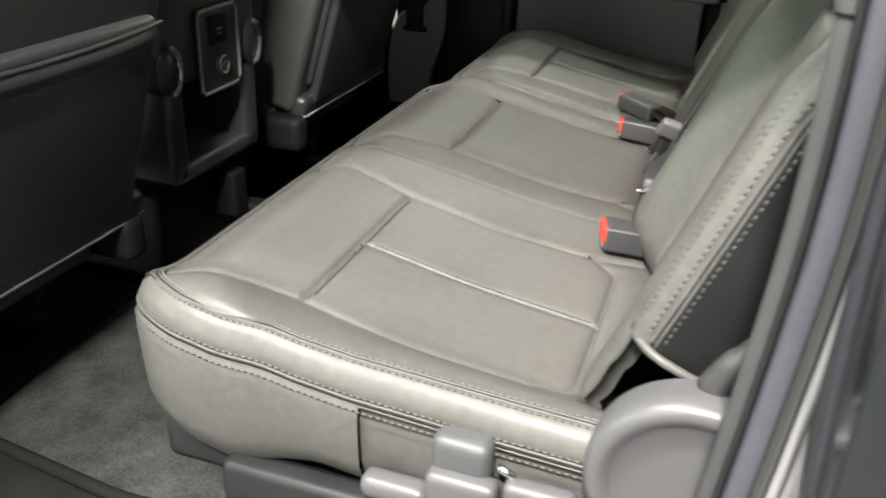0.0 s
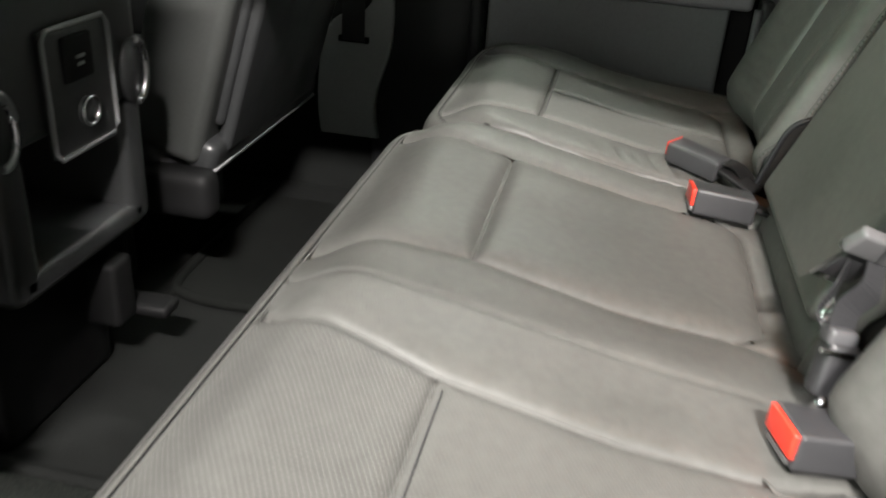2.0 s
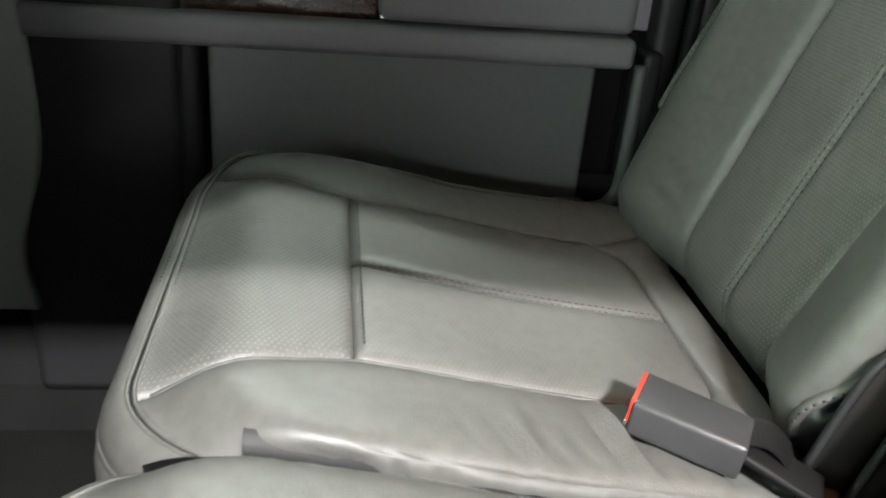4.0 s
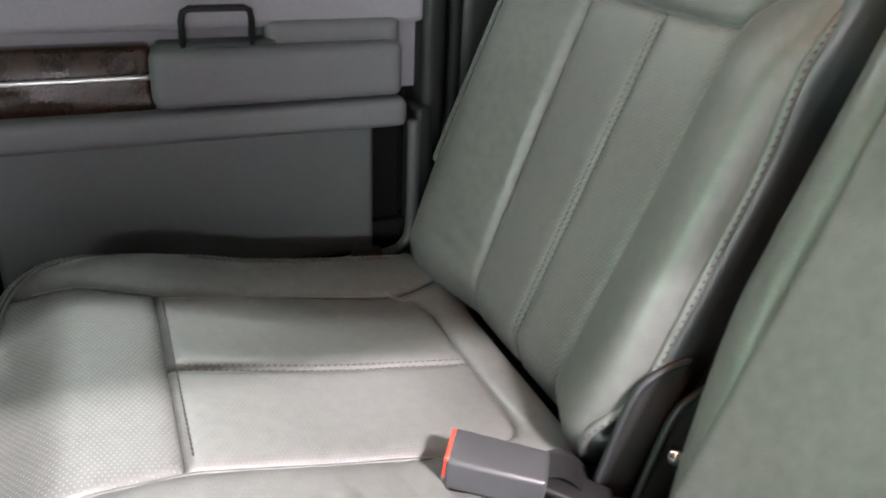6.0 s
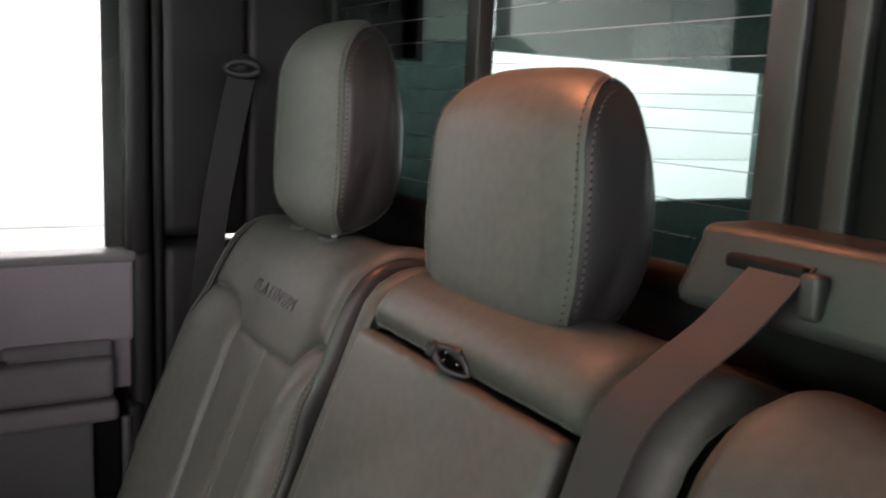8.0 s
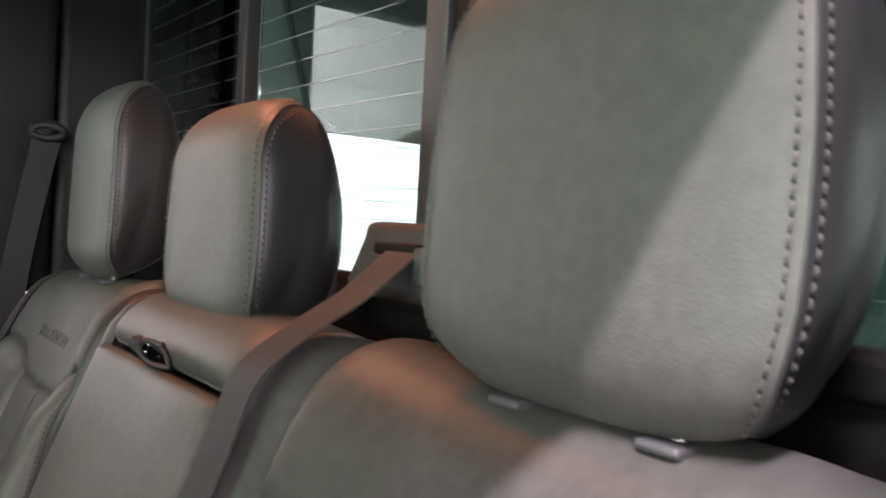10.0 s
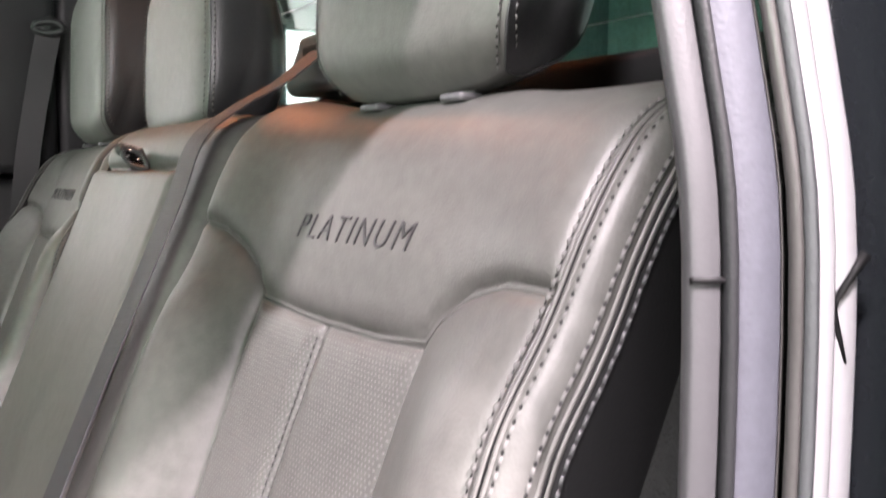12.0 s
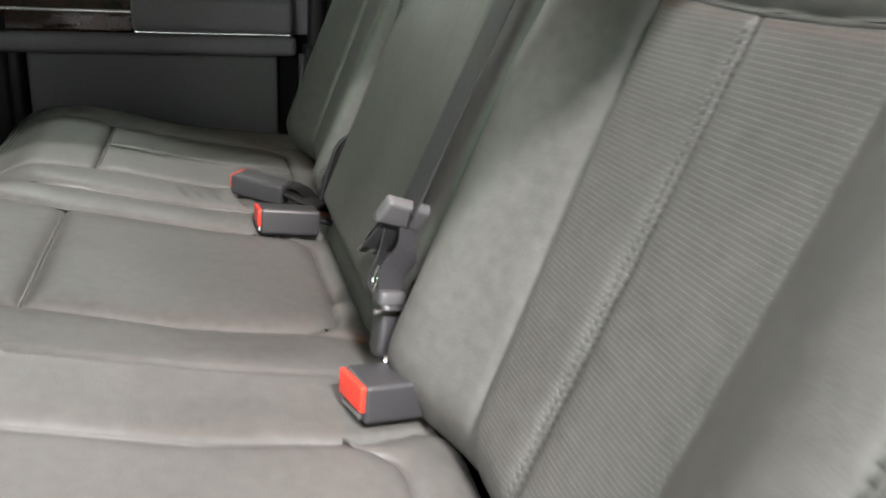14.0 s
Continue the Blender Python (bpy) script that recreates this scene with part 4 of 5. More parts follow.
            band.append(place(x + (cx - x) * 0.105, sgn * (half(x, v) * 0.955), v + (cv - v) * 0.052) + out * 0.0012)
            nb.append(out + Vector((0, 0.5 * sgn, 0)))
            gus.append(side(sgn, j, 0.925) + Vector((0, 0.0006 * sgn, 0)))
            ng.append(Vector((-0.2, sgn, 0)))
        stitches("stitching", band, nb, ob, 0.0062, 0.0043, 0.0008)
        stitches("stitching", gus, ng, ob, 0.0062, 0.0043, 0.0008)
    for sgn in (-1, 1):
        y = yc - 0.006 + sgn * 0.051
        part("post", cyl_bm((front[0] + 0.030, y, front[1] - 0.06), (front[0] + 0.032, y, front[1] + 0.03), 0.006, n=14), chrome, ob, "bright metal post")
        part("post_sleeve", box_bm((0.018, 0.024, 0.0055), (front[0] + 0.022, y, front[1] - 0.006), 0.0025), plastic_mid, ob, "plastic guide sleeve")
    return ob


head_restraint(0.287, (0.744, 0.966), "grey leather head restraint with twin stitched seams", 0.122, 0.255, 0.05)
head_restraint(0.757, (0.744, 0.946), "grey leather head restraint above the armrest, warm light on top", 0.112, 0.215)
head_restraint(1.196, (0.748, 0.962), "grey leather head restraint beside the far window pillar", 0.112, 0.262)

# ---------------------------------------------------------------- seat belts and buckles


def ribbon(name, line, width_dirs, width, mat, parent, thick=0.0014, label=""):
    verts, faces = [], []
    L = [Vector(p) for p in line]
    for i, p in enumerate(L):
        t = (L[min(i + 1, len(L) - 1)] - L[max(i - 1, 0)]).normalized()
        w = Vector(width_dirs[i])
        w = (w - t * w.dot(t)).normalized()
        n = t.cross(w)
        for a, b in ((-0.5, -0.5), (0.5, -0.5), (0.5, 0.5), (-0.5, 0.5)):
            verts.append(p + w * a * width + n * b * thick)
    for i in range(len(L) - 1):
        for j in range(4):
            a, b = i * 4 + j, i * 4 + (j + 1) % 4
            faces.append((a, b, b + 4, a + 4))
    faces += [(3, 2, 1, 0), tuple(range(len(verts) - 4, len(verts)))]
    return obj(name, verts, faces, mat, parent, label, False)


belt = thing("shoulder_belt", "dark grey woven shoulder belt hanging over the middle backrest", "seat belt")
bl = smooth_line([(0.835, 0.528, 1.040), (0.820, 0.528, 1.030), (0.780, 0.531, 0.997), (0.739, 0.534, 0.972)] + [tuple(back_place(y, h, p)[0]) for y, h, p in ((0.537, 0.505, 0.046), (0.540, 0.45, 0.044), (0.544, 0.35, 0.046), (0.544, 0.27, 0.048))] + [(0.573, 0.542, 0.630)], 16)
ribbon("strap", bl, [(0, 1, 0)] * len(bl), 0.043, webbing, belt, label="dark grey woven strap")
g1 = Vector((0.044, 0.012, -0.016)).normalized()
g3 = Vector((-0.015, 0.024, -0.041))
g3 = (g3 - g1 * g3.dot(g1)).normalized()
g2 = g3.cross(g1)
RB = Matrix((g1, g2, g3)).transposed()
GC = Vector((0.571, 0.541, 0.626))
grip = part("tongue_grip", box_bm((0.050, 0.012, 0.026), GC, 0.004, RB, 3), grip_grey, belt, "light grey plastic tongue grip")
part("grip_bar", cyl_bm(GC + g3 * 0.014 - g1 * 0.022 - g2 * 0.004, GC + g3 * 0.010 + g1 * 0.026 - g2 * 0.004, 0.0042, n=12, bevel=0.001), steel, grip, "satin metal bar")
for o in (-0.010, 0.004):
    part("tongue_plate", box_bm((0.010, 0.003, 0.046), GC + g3 * 0.034 + g1 * o - g2 * 0.002, 0.001, RB), chrome if o < 0 else steel, belt, "chrome tongue plate")
part("tongue_back", box_bm((0.030, 0.003, 0.036), GC + g3 * 0.028 - g1 * 0.002 + g2 * 0.002, 0.001, RB), buckle_black, belt)
lw = smooth_line([GC + g1 * 0.012 + g3 * 0.010, (0.572, 0.530, 0.598), (0.555, 0.518, 0.582), (0.551, 0.505, 0.566)], 6)
ribbon("lower_strap", lw, [(0.8, 0.3, -0.2)] * len(lw), 0.024, buckle_black, belt, label="twisted dark strap")
lw2 = smooth_line([GC - g1 * 0.006 + g3 * 0.020, (0.552, 0.548, 0.588), (0.543, 0.532, 0.572), (0.545, 0.514, 0.566)], 6)
ribbon("lower_strap", lw2, [(0.6, 0.8, 0.1)] * len(lw2), 0.014, buckle_black, belt, label="twisted dark strap")
RA2 = Euler((radians(-14), radians(10), radians(10))).to_matrix()
anchor = part("anchor_buckle", box_bm((0.026, 0.022, 0.046), (0.551, 0.500, 0.540), 0.006, RA2, 3), buckle_black, belt, "small black anchor buckle")
part("anchor_cap", box_bm((0.024, 0.020, 0.014), (0.551, 0.507, 0.565), 0.005, RA2, 3), plastic_mid, anchor, "grey anchor cap")
part("anchor_edge", box_bm((0.027, 0.004, 0.004), (0.548, 0.491, 0.559), 0.001, RA2), chrome, anchor, "bright edge")
part("anchor_pin", cyl_bm((0.541, 0.482, 0.512), (0.548, 0.482, 0.524), 0.0045, n=10, bevel=0.001), chrome, anchor, "bright anchor pin")
part("anchor_ring", tube_bm([(0.542 + 0.003 * math.cos(t), 0.520 + 0.006 * math.sin(t), 0.577 + 0.010 * math.cos(t)) for t in np.linspace(0, 2 * math.pi, 14, endpoint=False)], 0.0016, 6, True), chrome, belt, "chrome ring")


def buckle(front, yaw, pitch, roll, red, label, size=(0.070, 0.046, 0.030), cap=0.0055):
    """A belt buckle lying on the cushion; front is the middle of its red face."""
    ob = thing("belt_buckle", label, "seat belt buckle", "belt buckles")
    ob.matrix_world = pose(*front, roll, pitch, yaw)
    L, W, H = size
    bm = box_bm((L, W, H), (L / 2, 0, 0), 0.004, seg=3)
    for v in bm.verts:
        if v.co.x > L * 0.5:
            v.co.z -= 0.003
            v.co.y *= 0.93
    housing = part("housing", bm, buckle_black, ob)
    if red:
        part("button", box_bm((cap, W - 0.004, H * 0.66), (0.0018 - cap / 2, 0, 0.0042), min(0.003, cap * 0.3)), buckle_red, housing, "red release button")
        part("slot", box_bm((0.004, W - 0.012, 0.005), (-0.0005, 0, -0.0100), 0.001), steel, housing, "worn metal tongue slot")
    else:
        part("button", box_bm((0.004, 0.004, 0.020), (0.0, W / 2 - 0.003, 0.002), 0.001), buckle_red, housing, "red edge of the release button")
    part("stalk", box_bm((0.06, 0.030, 0.006), (L + 0.02, 0, -0.006), 0.0025, Euler((0, radians(14), 0)).to_matrix()), rubber, ob, "woven stalk")
    return ob


buckle((0.509, 0.428, 0.523), 13, 4, -4, True, "black belt buckle with a red button, on the wide cushion")
buckle((0.467, 0.861, 0.524), 3, 3, -6, True, "black belt buckle with a red button, beside the cushion parting")
buckle((0.449, 1.005, 0.531), -32, 4, 0, True, "black belt buckle turned away on the narrow cushion", (0.073, 0.040, 0.026), 0.003)
st = thing("buckle_strap", "black tangled strap behind the buckles", "strap")
sl = smooth_line([(0.506, 0.972, 0.532), (0.524, 0.966, 0.532), (0.538, 0.960, 0.518), (0.546, 0.955, 0.495), (0.552, 0.950, 0.465)], 6)
ribbon("strap", sl, [(0.45, 0.85, 0.1)] * len(sl), 0.022, rubber, st)
sl = smooth_line([(0.510, 0.985, 0.522), (0.532, 0.985, 0.524), (0.550, 0.980, 0.508), (0.560, 0.972, 0.485), (0.566, 0.965, 0.465)], 6)
ribbon("strap", sl, [(0.6, 0.7, 0.2)] * len(sl), 0.014, rubber, st)

hinge = thing("backrest_hinge", "dark plastic hinge plates between two backrests", "hinge")
for x, y, z in ((0.592, 0.966, 0.560), (0.618, 0.952, 0.545)):
    side = smooth_line([(-0.022, -0.070), (-0.024, 0.0), (-0.021, 0.024), (-0.010, 0.038), (0.004, 0.047), (0.012, 0.050)], 4) + [np.array((0.018, 0.046)), np.array((0.020, -0.070))]
    M = Matrix.Translation((x, y, z)) @ Matrix.Rotation(LEAN * 0.8, 4, "Y")
    bm = bmesh.new()
    face = bm.faces.new([bm.verts.new((a, -0.002, b)) for a, b in side])
    out = bmesh.ops.extrude_face_region(bm, geom=[face])
    for v in out["geom"]:
        if isinstance(v, bmesh.types.BMVert):
            v.co.y += 0.005
    bmesh.ops.transform(bm, matrix=M, verts=bm.verts)
    plate = part("plate", bm, plate_black, hinge)
    part("rim", tube_bm([M @ Vector((a, -0.001, b)) for a, b in side[:-2]], 0.0034, 8), plastic_dark, plate, "rounded dark rim")
part("bolt", cyl_bm((0.594, 0.935, 0.552), (0.584, 0.922, 0.556), 0.005, n=10, bevel=0.002), chrome, hinge, "bright bolt")

# retractor cover of the shoulder belt, on the shelf behind the backrests
cov = thing("belt_retractor_cover", "grey plastic belt cover on the rear shelf, warm light on top", "seat belt cover")
bm = box_bm((0.075, 0.175, 0.062), (0.858, 0.528, 1.022), 0.013, seg=4)
for v in bm.verts:
    if v.co.z > 1.022:
        v.co.x += (1.0 if v.co.x < 0.858 else 0.2) * 0.010
        v.co.y = 0.528 + (v.co.y - 0.528) * 0.90
part("cover", bm, plastic_brown, cov)
part("slot", box_bm((0.010, 0.062, 0.010), (0.8245, 0.539, 1.032), 0.003), rubber, cov, "black slot")
part("lip", box_bm((0.012, 0.016, 0.030), (0.8215, 0.501, 1.020), 0.005, seg=3), plastic_brown, cov, "raised rounded lip")

# far upper belt, with its ring on the window pillar
fb = thing("pillar_belt", "dark belt hanging from a ring on the window pillar", "seat belt")
fl = smooth_line([(0.750, 1.428, 1.165), (0.735, 1.440, 1.08), (0.715, 1.452, 0.95), (0.70, 1.46, 0.80)], 6)
ribbon("strap", fl, [(1, -0.2, 0)] * len(fl), 0.040, plastic_dark, fb)
part("ring", tube_bm([(0.748 + 0.022 * math.cos(t), 1.424 - 0.010 * math.cos(t), 1.165 + 0.010 * math.sin(t)) for t in np.linspace(0, 2 * math.pi, 16, endpoint=False)], 0.006, 8, True), plastic_dark, fb, "black plastic ring")
part("bolt_cap", cyl_bm((0.758, 1.470, 1.172), (0.752, 1.425, 1.170), 0.016, n=16, bevel=0.004), plastic_dark, fb)

# ---------------------------------------------------------------- cab shell
S = "structure"


def slab(name, lo, hi, mat, label="", category="", bevel=0.0, parent=None):
    c = [(a + b) / 2 for a, b in zip(lo, hi)]
    ob = part(name, box_bm([b - a for a, b in zip(lo, hi)], c, bevel), mat, parent, smooth=bevel > 0)
    if not parent:
        tagged(ob, label, category, kind=S)
    return ob


slab("floor", (-1.3, -0.03, 0.14), (1.0, 1.50, FLOOR), carpet, "dark grey carpet on the cab floor", "floor")
slab("wall_front", (-1.34, -0.2, 0.0), (-1.30, 1.62, 0.95), plastic_dark, "plain dark front end of the cab", "wall")
slab("ceiling", (-1.3, 0.00, 1.545), (0.98, 1.60, 1.60), headliner, "pale cloth headliner", "ceiling", 0.01)
slab("wall_rear_lower", (0.905, -0.06, 0.10), (0.935, 1.52, 0.985), rubber, "black trim below the rear window", "wall")
slab("rear_shelf", (0.82, -0.02, 0.90), (0.905, 1.47, 0.93), rubber, "black shelf behind the backrests", "shelf")
slab("wall_far_front", (-1.3, 1.50, 0.1), (-0.42, 1.56, 0.90), plastic_dark, "closed front door trim on the far side", "wall")
slab("wall_near_front", (-1.3, -0.12, 0.1), (-0.55, -0.06, 0.90), plastic_dark, "closed front door trim on the door side", "wall")
slab("sill", (-0.55, -0.20, 0.06), (0.70, -0.03, 0.185), plastic, "grey sill plate in the open doorway", "sill", 0.01)
rail = sweep("roof_rail", [(x, 0.06, 1.43) for x in (-0.60, -0.20, 0.10, 0.40, 0.70, 0.98)],
             [(-0.03, 0.0), (0.03, 0.0), (0.03, 0.20), (-0.03, 0.20)], plastic, None, "", True, (0, 1, 0), False)
tagged(rail, "grey trim above the open door", "trim", kind=S)

# floor mat
mat_ob = thing("floor_mat", "worn dark grey carpet floor mat with a bound edge", "floor mat")
mo = [(-0.315, 0.56), (-0.285, 0.15), (0.00, 0.115), (0.16, 0.13), (0.16, 0.56)]
mline = []
for i in range(len(mo)):
    a, b, c2 = (np.array(mo[(i + k) % len(mo)]) for k in (-1, 0, 1))
    p, q = b + (a - b) / np.linalg.norm(a - b) * 0.035, b + (c2 - b) / np.linalg.norm(c2 - b) * 0.035
    for t in np.linspace(0, 1, 7):
        mline.append((1 - t) ** 2 * p + 2 * t * (1 - t) * b + t * t * q)
cen = np.mean(mline, axis=0)
bm = bmesh.new()
ring = [bm.verts.new((*(cen + (p - cen) * 0.96), FLOOR + 0.010)) for p in mline]
bm.faces.new(ring)
low = [bm.verts.new((*(cen + (p - cen) * 0.97), FLOOR + 0.001)) for p in mline]
for i in range(len(ring)):
    bm.faces.new((ring[i], ring[(i + 1) % len(ring)], low[(i + 1) % len(ring)], low[i]))
bmesh.ops.triangulate(bm, faces=[f for f in bm.faces if len(f.verts) > 4])
bmesh.ops.subdivide_edges(bm, edges=bm.edges, cuts=5)
for v in bm.verts:
    if v.co.z > FLOOR + 0.005:
        v.co.z += 0.004 * noise.noise(v.co * 14)
part("mat_top", bm, mat_pile, mat_ob)
part("bound_edge", tube_bm([(*p, FLOOR + 0.008) for p in mline], 0.009, 8, True), carpet, mat_ob, "dark bound edge")
# the far mat's colour holds the missing footwell shade
mat2 = thing("floor_mat", "carpet floor mat on the far side with a raised edge, darkened as shade", "floor mat")
part("mat_top", box_bm((0.36, 0.42, 0.008), (-0.10, 1.19, FLOOR + 0.004), 0.003), mat_shaded, mat2)
part("bound_edge", tube_bm(smooth_line([(0.10, 0.985, FLOOR + 0.009), (-0.06, 0.982, FLOOR + 0.009), (-0.171, 0.970, FLOOR + 0.009), (-0.250, 0.980, FLOOR + 0.009), (-0.283, 1.02, FLOOR + 0.009), (-0.288, 1.20, FLOOR + 0.009), (-0.29, 1.41, FLOOR + 0.009)], 8), 0.009, 8), mat_shaded, mat2)

# ---------------------------------------------------------------- far door
door = thing("door_1", "dark grey closed rear door panel with wood trim and storage pocket", "door", kind=S)
Y0 = 1.475
part("upper_panel", box_bm((0.70, 0.05, 0.135), (0.255, Y0 + 0.035, 0.818), 0.010), door_lit, door)
part("sill_ledge", box_bm((0.70, 0.060, 0.016), (0.255, Y0 + 0.030, 0.882), 0.007, seg=3), plastic_light, door, "light grey window sill")
part("armrest_pad", box_bm((0.275, 0.055, 0.062), (0.432, Y0 + 0.010, 0.704), 0.014, seg=4), door_grey, door, "padded leather armrest")
part("wood_trim", box_bm((0.42, 0.030, 0.080), (0.088, Y0 + 0.020, 0.698), 0.006), wood, door, "glossy dark wood trim")
part("chrome_strip", box_bm((0.42, 0.006, 0.006), (0.088, Y0 + 0.003, 0.706), 0.002), chrome, door, "chrome strip")
part("ledge", box_bm((0.70, 0.045, 0.034), (0.225, Y0 + 0.004, 0.653), 0.012, seg=4), door_grey, door)
# black backing paints the shade inside the pocket
part("pocket_back", box_bm((0.50, 0.012, 0.215), (0.335, Y0 + 0.045, 0.555), 0.004), rubber, door, "pocket recess, its shade painted black")
part("pocket_panel", box_bm((0.425, 0.018, 0.176), (0.330, Y0 + 0.022, 0.553), 0.007, seg=3), pocket_grey, door, "grey pocket panel")
for x in (0.30, 0.51):
    part("panel_clip", box_bm((0.016, 0.006, 0.008), (x, Y0 + 0.012, 0.637), 0.002), rubber, door)
part("pocket_rim", tube_bm(smooth_line([(0.586, Y0 - 0.006, 0.640), (0.586, Y0 - 0.007, 0.575), (0.585, Y0 - 0.008, 0.510), (0.577, Y0 - 0.009, 0.482), (0.550, Y0 - 0.010, 0.470), (0.45, Y0 - 0.010, 0.464), (0.30, Y0 - 0.010, 0.460), (0.10, Y0 - 0.010, 0.458)], 6), 0.0075, 10), plastic_mid, door, "rounded pocket rim")
part("pocket_end", box_bm((0.022, 0.05, 0.20), (0.600, Y0 + 0.018, 0.555), 0.008, seg=3), plastic_dark, door)
part("pocket_end", box_bm((0.022, 0.05, 0.20), (0.100, Y0 + 0.018, 0.555), 0.008, seg=3), plastic_dark, door)
for x in (0.415, 0.525):
    part("rim_stop", box_bm((0.038, 0.022, 0.024), (x, Y0 - 0.018, 0.472), 0.007, seg=3), plastic_dark, door, "black stop on the rim")
part("lower_panel", box_bm((0.70, 0.05, 0.27), (0.255, Y0 + 0.035, 0.32), 0.01), plastic_dark, door)
part("front_panel", box_bm((0.19, 0.05, 0.50), (-0.0, Y0 + 0.02, 0.45), 0.015), plastic_dark, door)
part("pull_handle", tube_bm([(0.330, Y0 + 0.004, 0.728), (0.330, Y0 - 0.004, 0.764), (0.332, Y0 - 0.006, 0.773), (0.338, Y0 - 0.006, 0.776), (0.394, Y0 - 0.006, 0.776), (0.400, Y0 - 0.006, 0.773), (0.402, Y0 - 0.004, 0.764), (0.402, Y0 + 0.004, 0.728)], 0.0036, 8), plastic_dark, door, "black pull handle")
part("handle_tray", box_bm((0.125, 0.03, 0.014), (0.366, Y0 + 0.014, 0.733), 0.005), plastic, door)
part("rear_edge", box_bm((0.03, 0.06, 0.66), (0.615, Y0 + 0.035, 0.56), 0.010), plastic_dark, door)
part("inner_panel", box_bm((0.72, 0.02, 0.22), (0.255, Y0 + 0.045, 0.78), 0.004), door_lit, door)
part("armrest_back", box_bm((0.155, 0.04, 0.055), (0.495, Y0 + 0.024, 0.732), 0.014, seg=4), door_grey, door)
part("window_frame", box_bm((0.035, 0.05, 0.66), (0.612, Y0 + 0.035, 1.20), 0.010), plastic_dark, door, "black window frame")
part("window_frame", box_bm((0.72, 0.05, 0.05), (0.255, Y0 + 0.03, 1.50), 0.010), plastic_dark, door, "black window frame")
part("window_pane", box_bm((0.72, 0.004, 0.62), (0.235, Y0 + 0.040, 1.19), 0), glass_clear, door, "clear window pane", False).visible_shadow = False

# pillars on the far side
bp = thing("pillar_trim", "grey lower pillar trim with a belt slot", "pillar trim", kind=S)
edge = smooth_line([(-0.192, 0.325), (-0.199, 0.37), (-0.197, 0.44), (-0.190, 0.50), (-0.174, 0.542), (-0.152, 0.560), (-0.115, 0.568), (-0.094, 0.590), (-0.086, 0.63), (-0.083, 0.70)], 4)
edge += smooth_line([(-0.060, 0.70), (-0.055, 0.62), (-0.053, 0.55), (-0.058, 0.495), (-0.072, 0.45), (-0.082, 0.41), (-0.084, 0.37), (-0.076, 0.325)], 4)
bm = bmesh.new()
front = bm.faces.new([bm.verts.new((x, Y0 - 0.022, z)) for x, z in edge])
out = bmesh.ops.extrude_face_region(bm, geom=[front])
for v in out["geom"]:
    if isinstance(v, bmesh.types.BMVert):
        v.co.y += 0.04
bmesh.ops.bevel(bm, geom=list(front.edges), offset=0.005, segments=3, affect="EDGES", profile=0.6)
part("trim", bm, pillar_grey, bp, "waisted grey lower trim")
part("upper_trim", box_bm((0.13, 0.05, 1.0), (-0.125, Y0 + 0.030, 1.03), 0.012), plastic_dark, bp)
part("slot", box_bm((0.060, 0.008, 0.012), (-0.127, Y0 - 0.022, 0.517), 0.002), rubber, bp)
part("strap", box_bm((0.044, 0.002, 0.5), (-0.127, Y0 - 0.026, 0.765), 0), webbing, bp)
slab("wall_far_lower", (-0.42, 1.50, 0.10), (0.98, 1.53, 0.50), carpet, "dark carpeted lower side wall behind the door", "wall")
cp = thing("window_pillar_trim", "dark grey trim of the far window pillar", "pillar trim", kind=S)
part("trim", box_bm((0.13, 0.06, 0.62), (0.705, 1.500, 1.22), 0.02, seg=3), plastic_dark, cp)
part("lower_trim", box_bm((0.13, 0.06, 0.60), (0.705, 1.503, 0.60), 0.02, seg=3), plastic_dark, cp)
part("corner_trim", box_bm((0.22, 0.06, 1.40), (0.88, 1.515, 0.85), 0.02, seg=3), plastic_dark, cp)
part("gap_filler", box_bm((0.14, 0.01, 1.45), (0.64, 1.535, 0.82), 0), rubber, cp)
part("weather_strip", tube_bm([(0.638, 1.478, z) for z in np.linspace(0.30, 1.5, 10)], 0.008, 8), rubber, cp)

# door side: jamb of the open rear door, as upright trims side by side
jamb = thing("door_jamb", "pale grey door jamb with textured seal and white painted edge", "door jamb", kind=S)


def jamb_line(x, y, dx=0.0):
    bend = [(0.20, -0.030, 0.0), (0.45, -0.024, 0.0), (0.55, -0.016, 0.0), (0.64, -0.008, 0.0), (0.76, 0.0, 0.0), (0.886, 0.0, 0.001), (0.95, -0.004, 0.009), (1.013, -0.010, 0.020), (1.10, -0.012, 0.036), (1.24, -0.012, 0.062)]
    return smooth_line([(x + b, y + i, z) for z, b, i in bend], 4)


JD = Vector((0.90, -0.43, 0)).normalized()  # the strips follow one another outwards along this line
JS = Vector((0.664, -0.033, 0))


def jamb_strip(name, a, b, d, mat, label="", inset=0.0):
    w, k = b - a, 0.0015
    c2 = JS + JD * (a + b) / 2 + Vector((0.43, 0.90, 0)) * inset
    prof = [(-w / 2 + k, -d), (-w / 2, -d + k), (-w / 2, -k), (-w / 2 + k, 0), (w / 2 - k, 0), (w / 2, -k), (w / 2, -d + k), (w / 2 - k, -d)]
    return sweep(name, jamb_line(c2.x, c2.y), prof, mat, jamb, label, True, tuple(-JD))


jamb_strip("inner_trim", 0.0, 0.0113, 0.008, trim_grey, "grey pillar trim")
jamb_strip("trim_gap", 0.0113, 0.0158, 0.006, plastic_dark, "dark gap beside the trim", -0.003)
jamb_strip("textured_seal", 0.0158, 0.0325, 0.006, flocked, "blue-grey textured seal", 0.001)
jamb_strip("seal_bead", 0.0325, 0.0345, 0.006, strip_dull, "worn bead of the seal", 0.003)
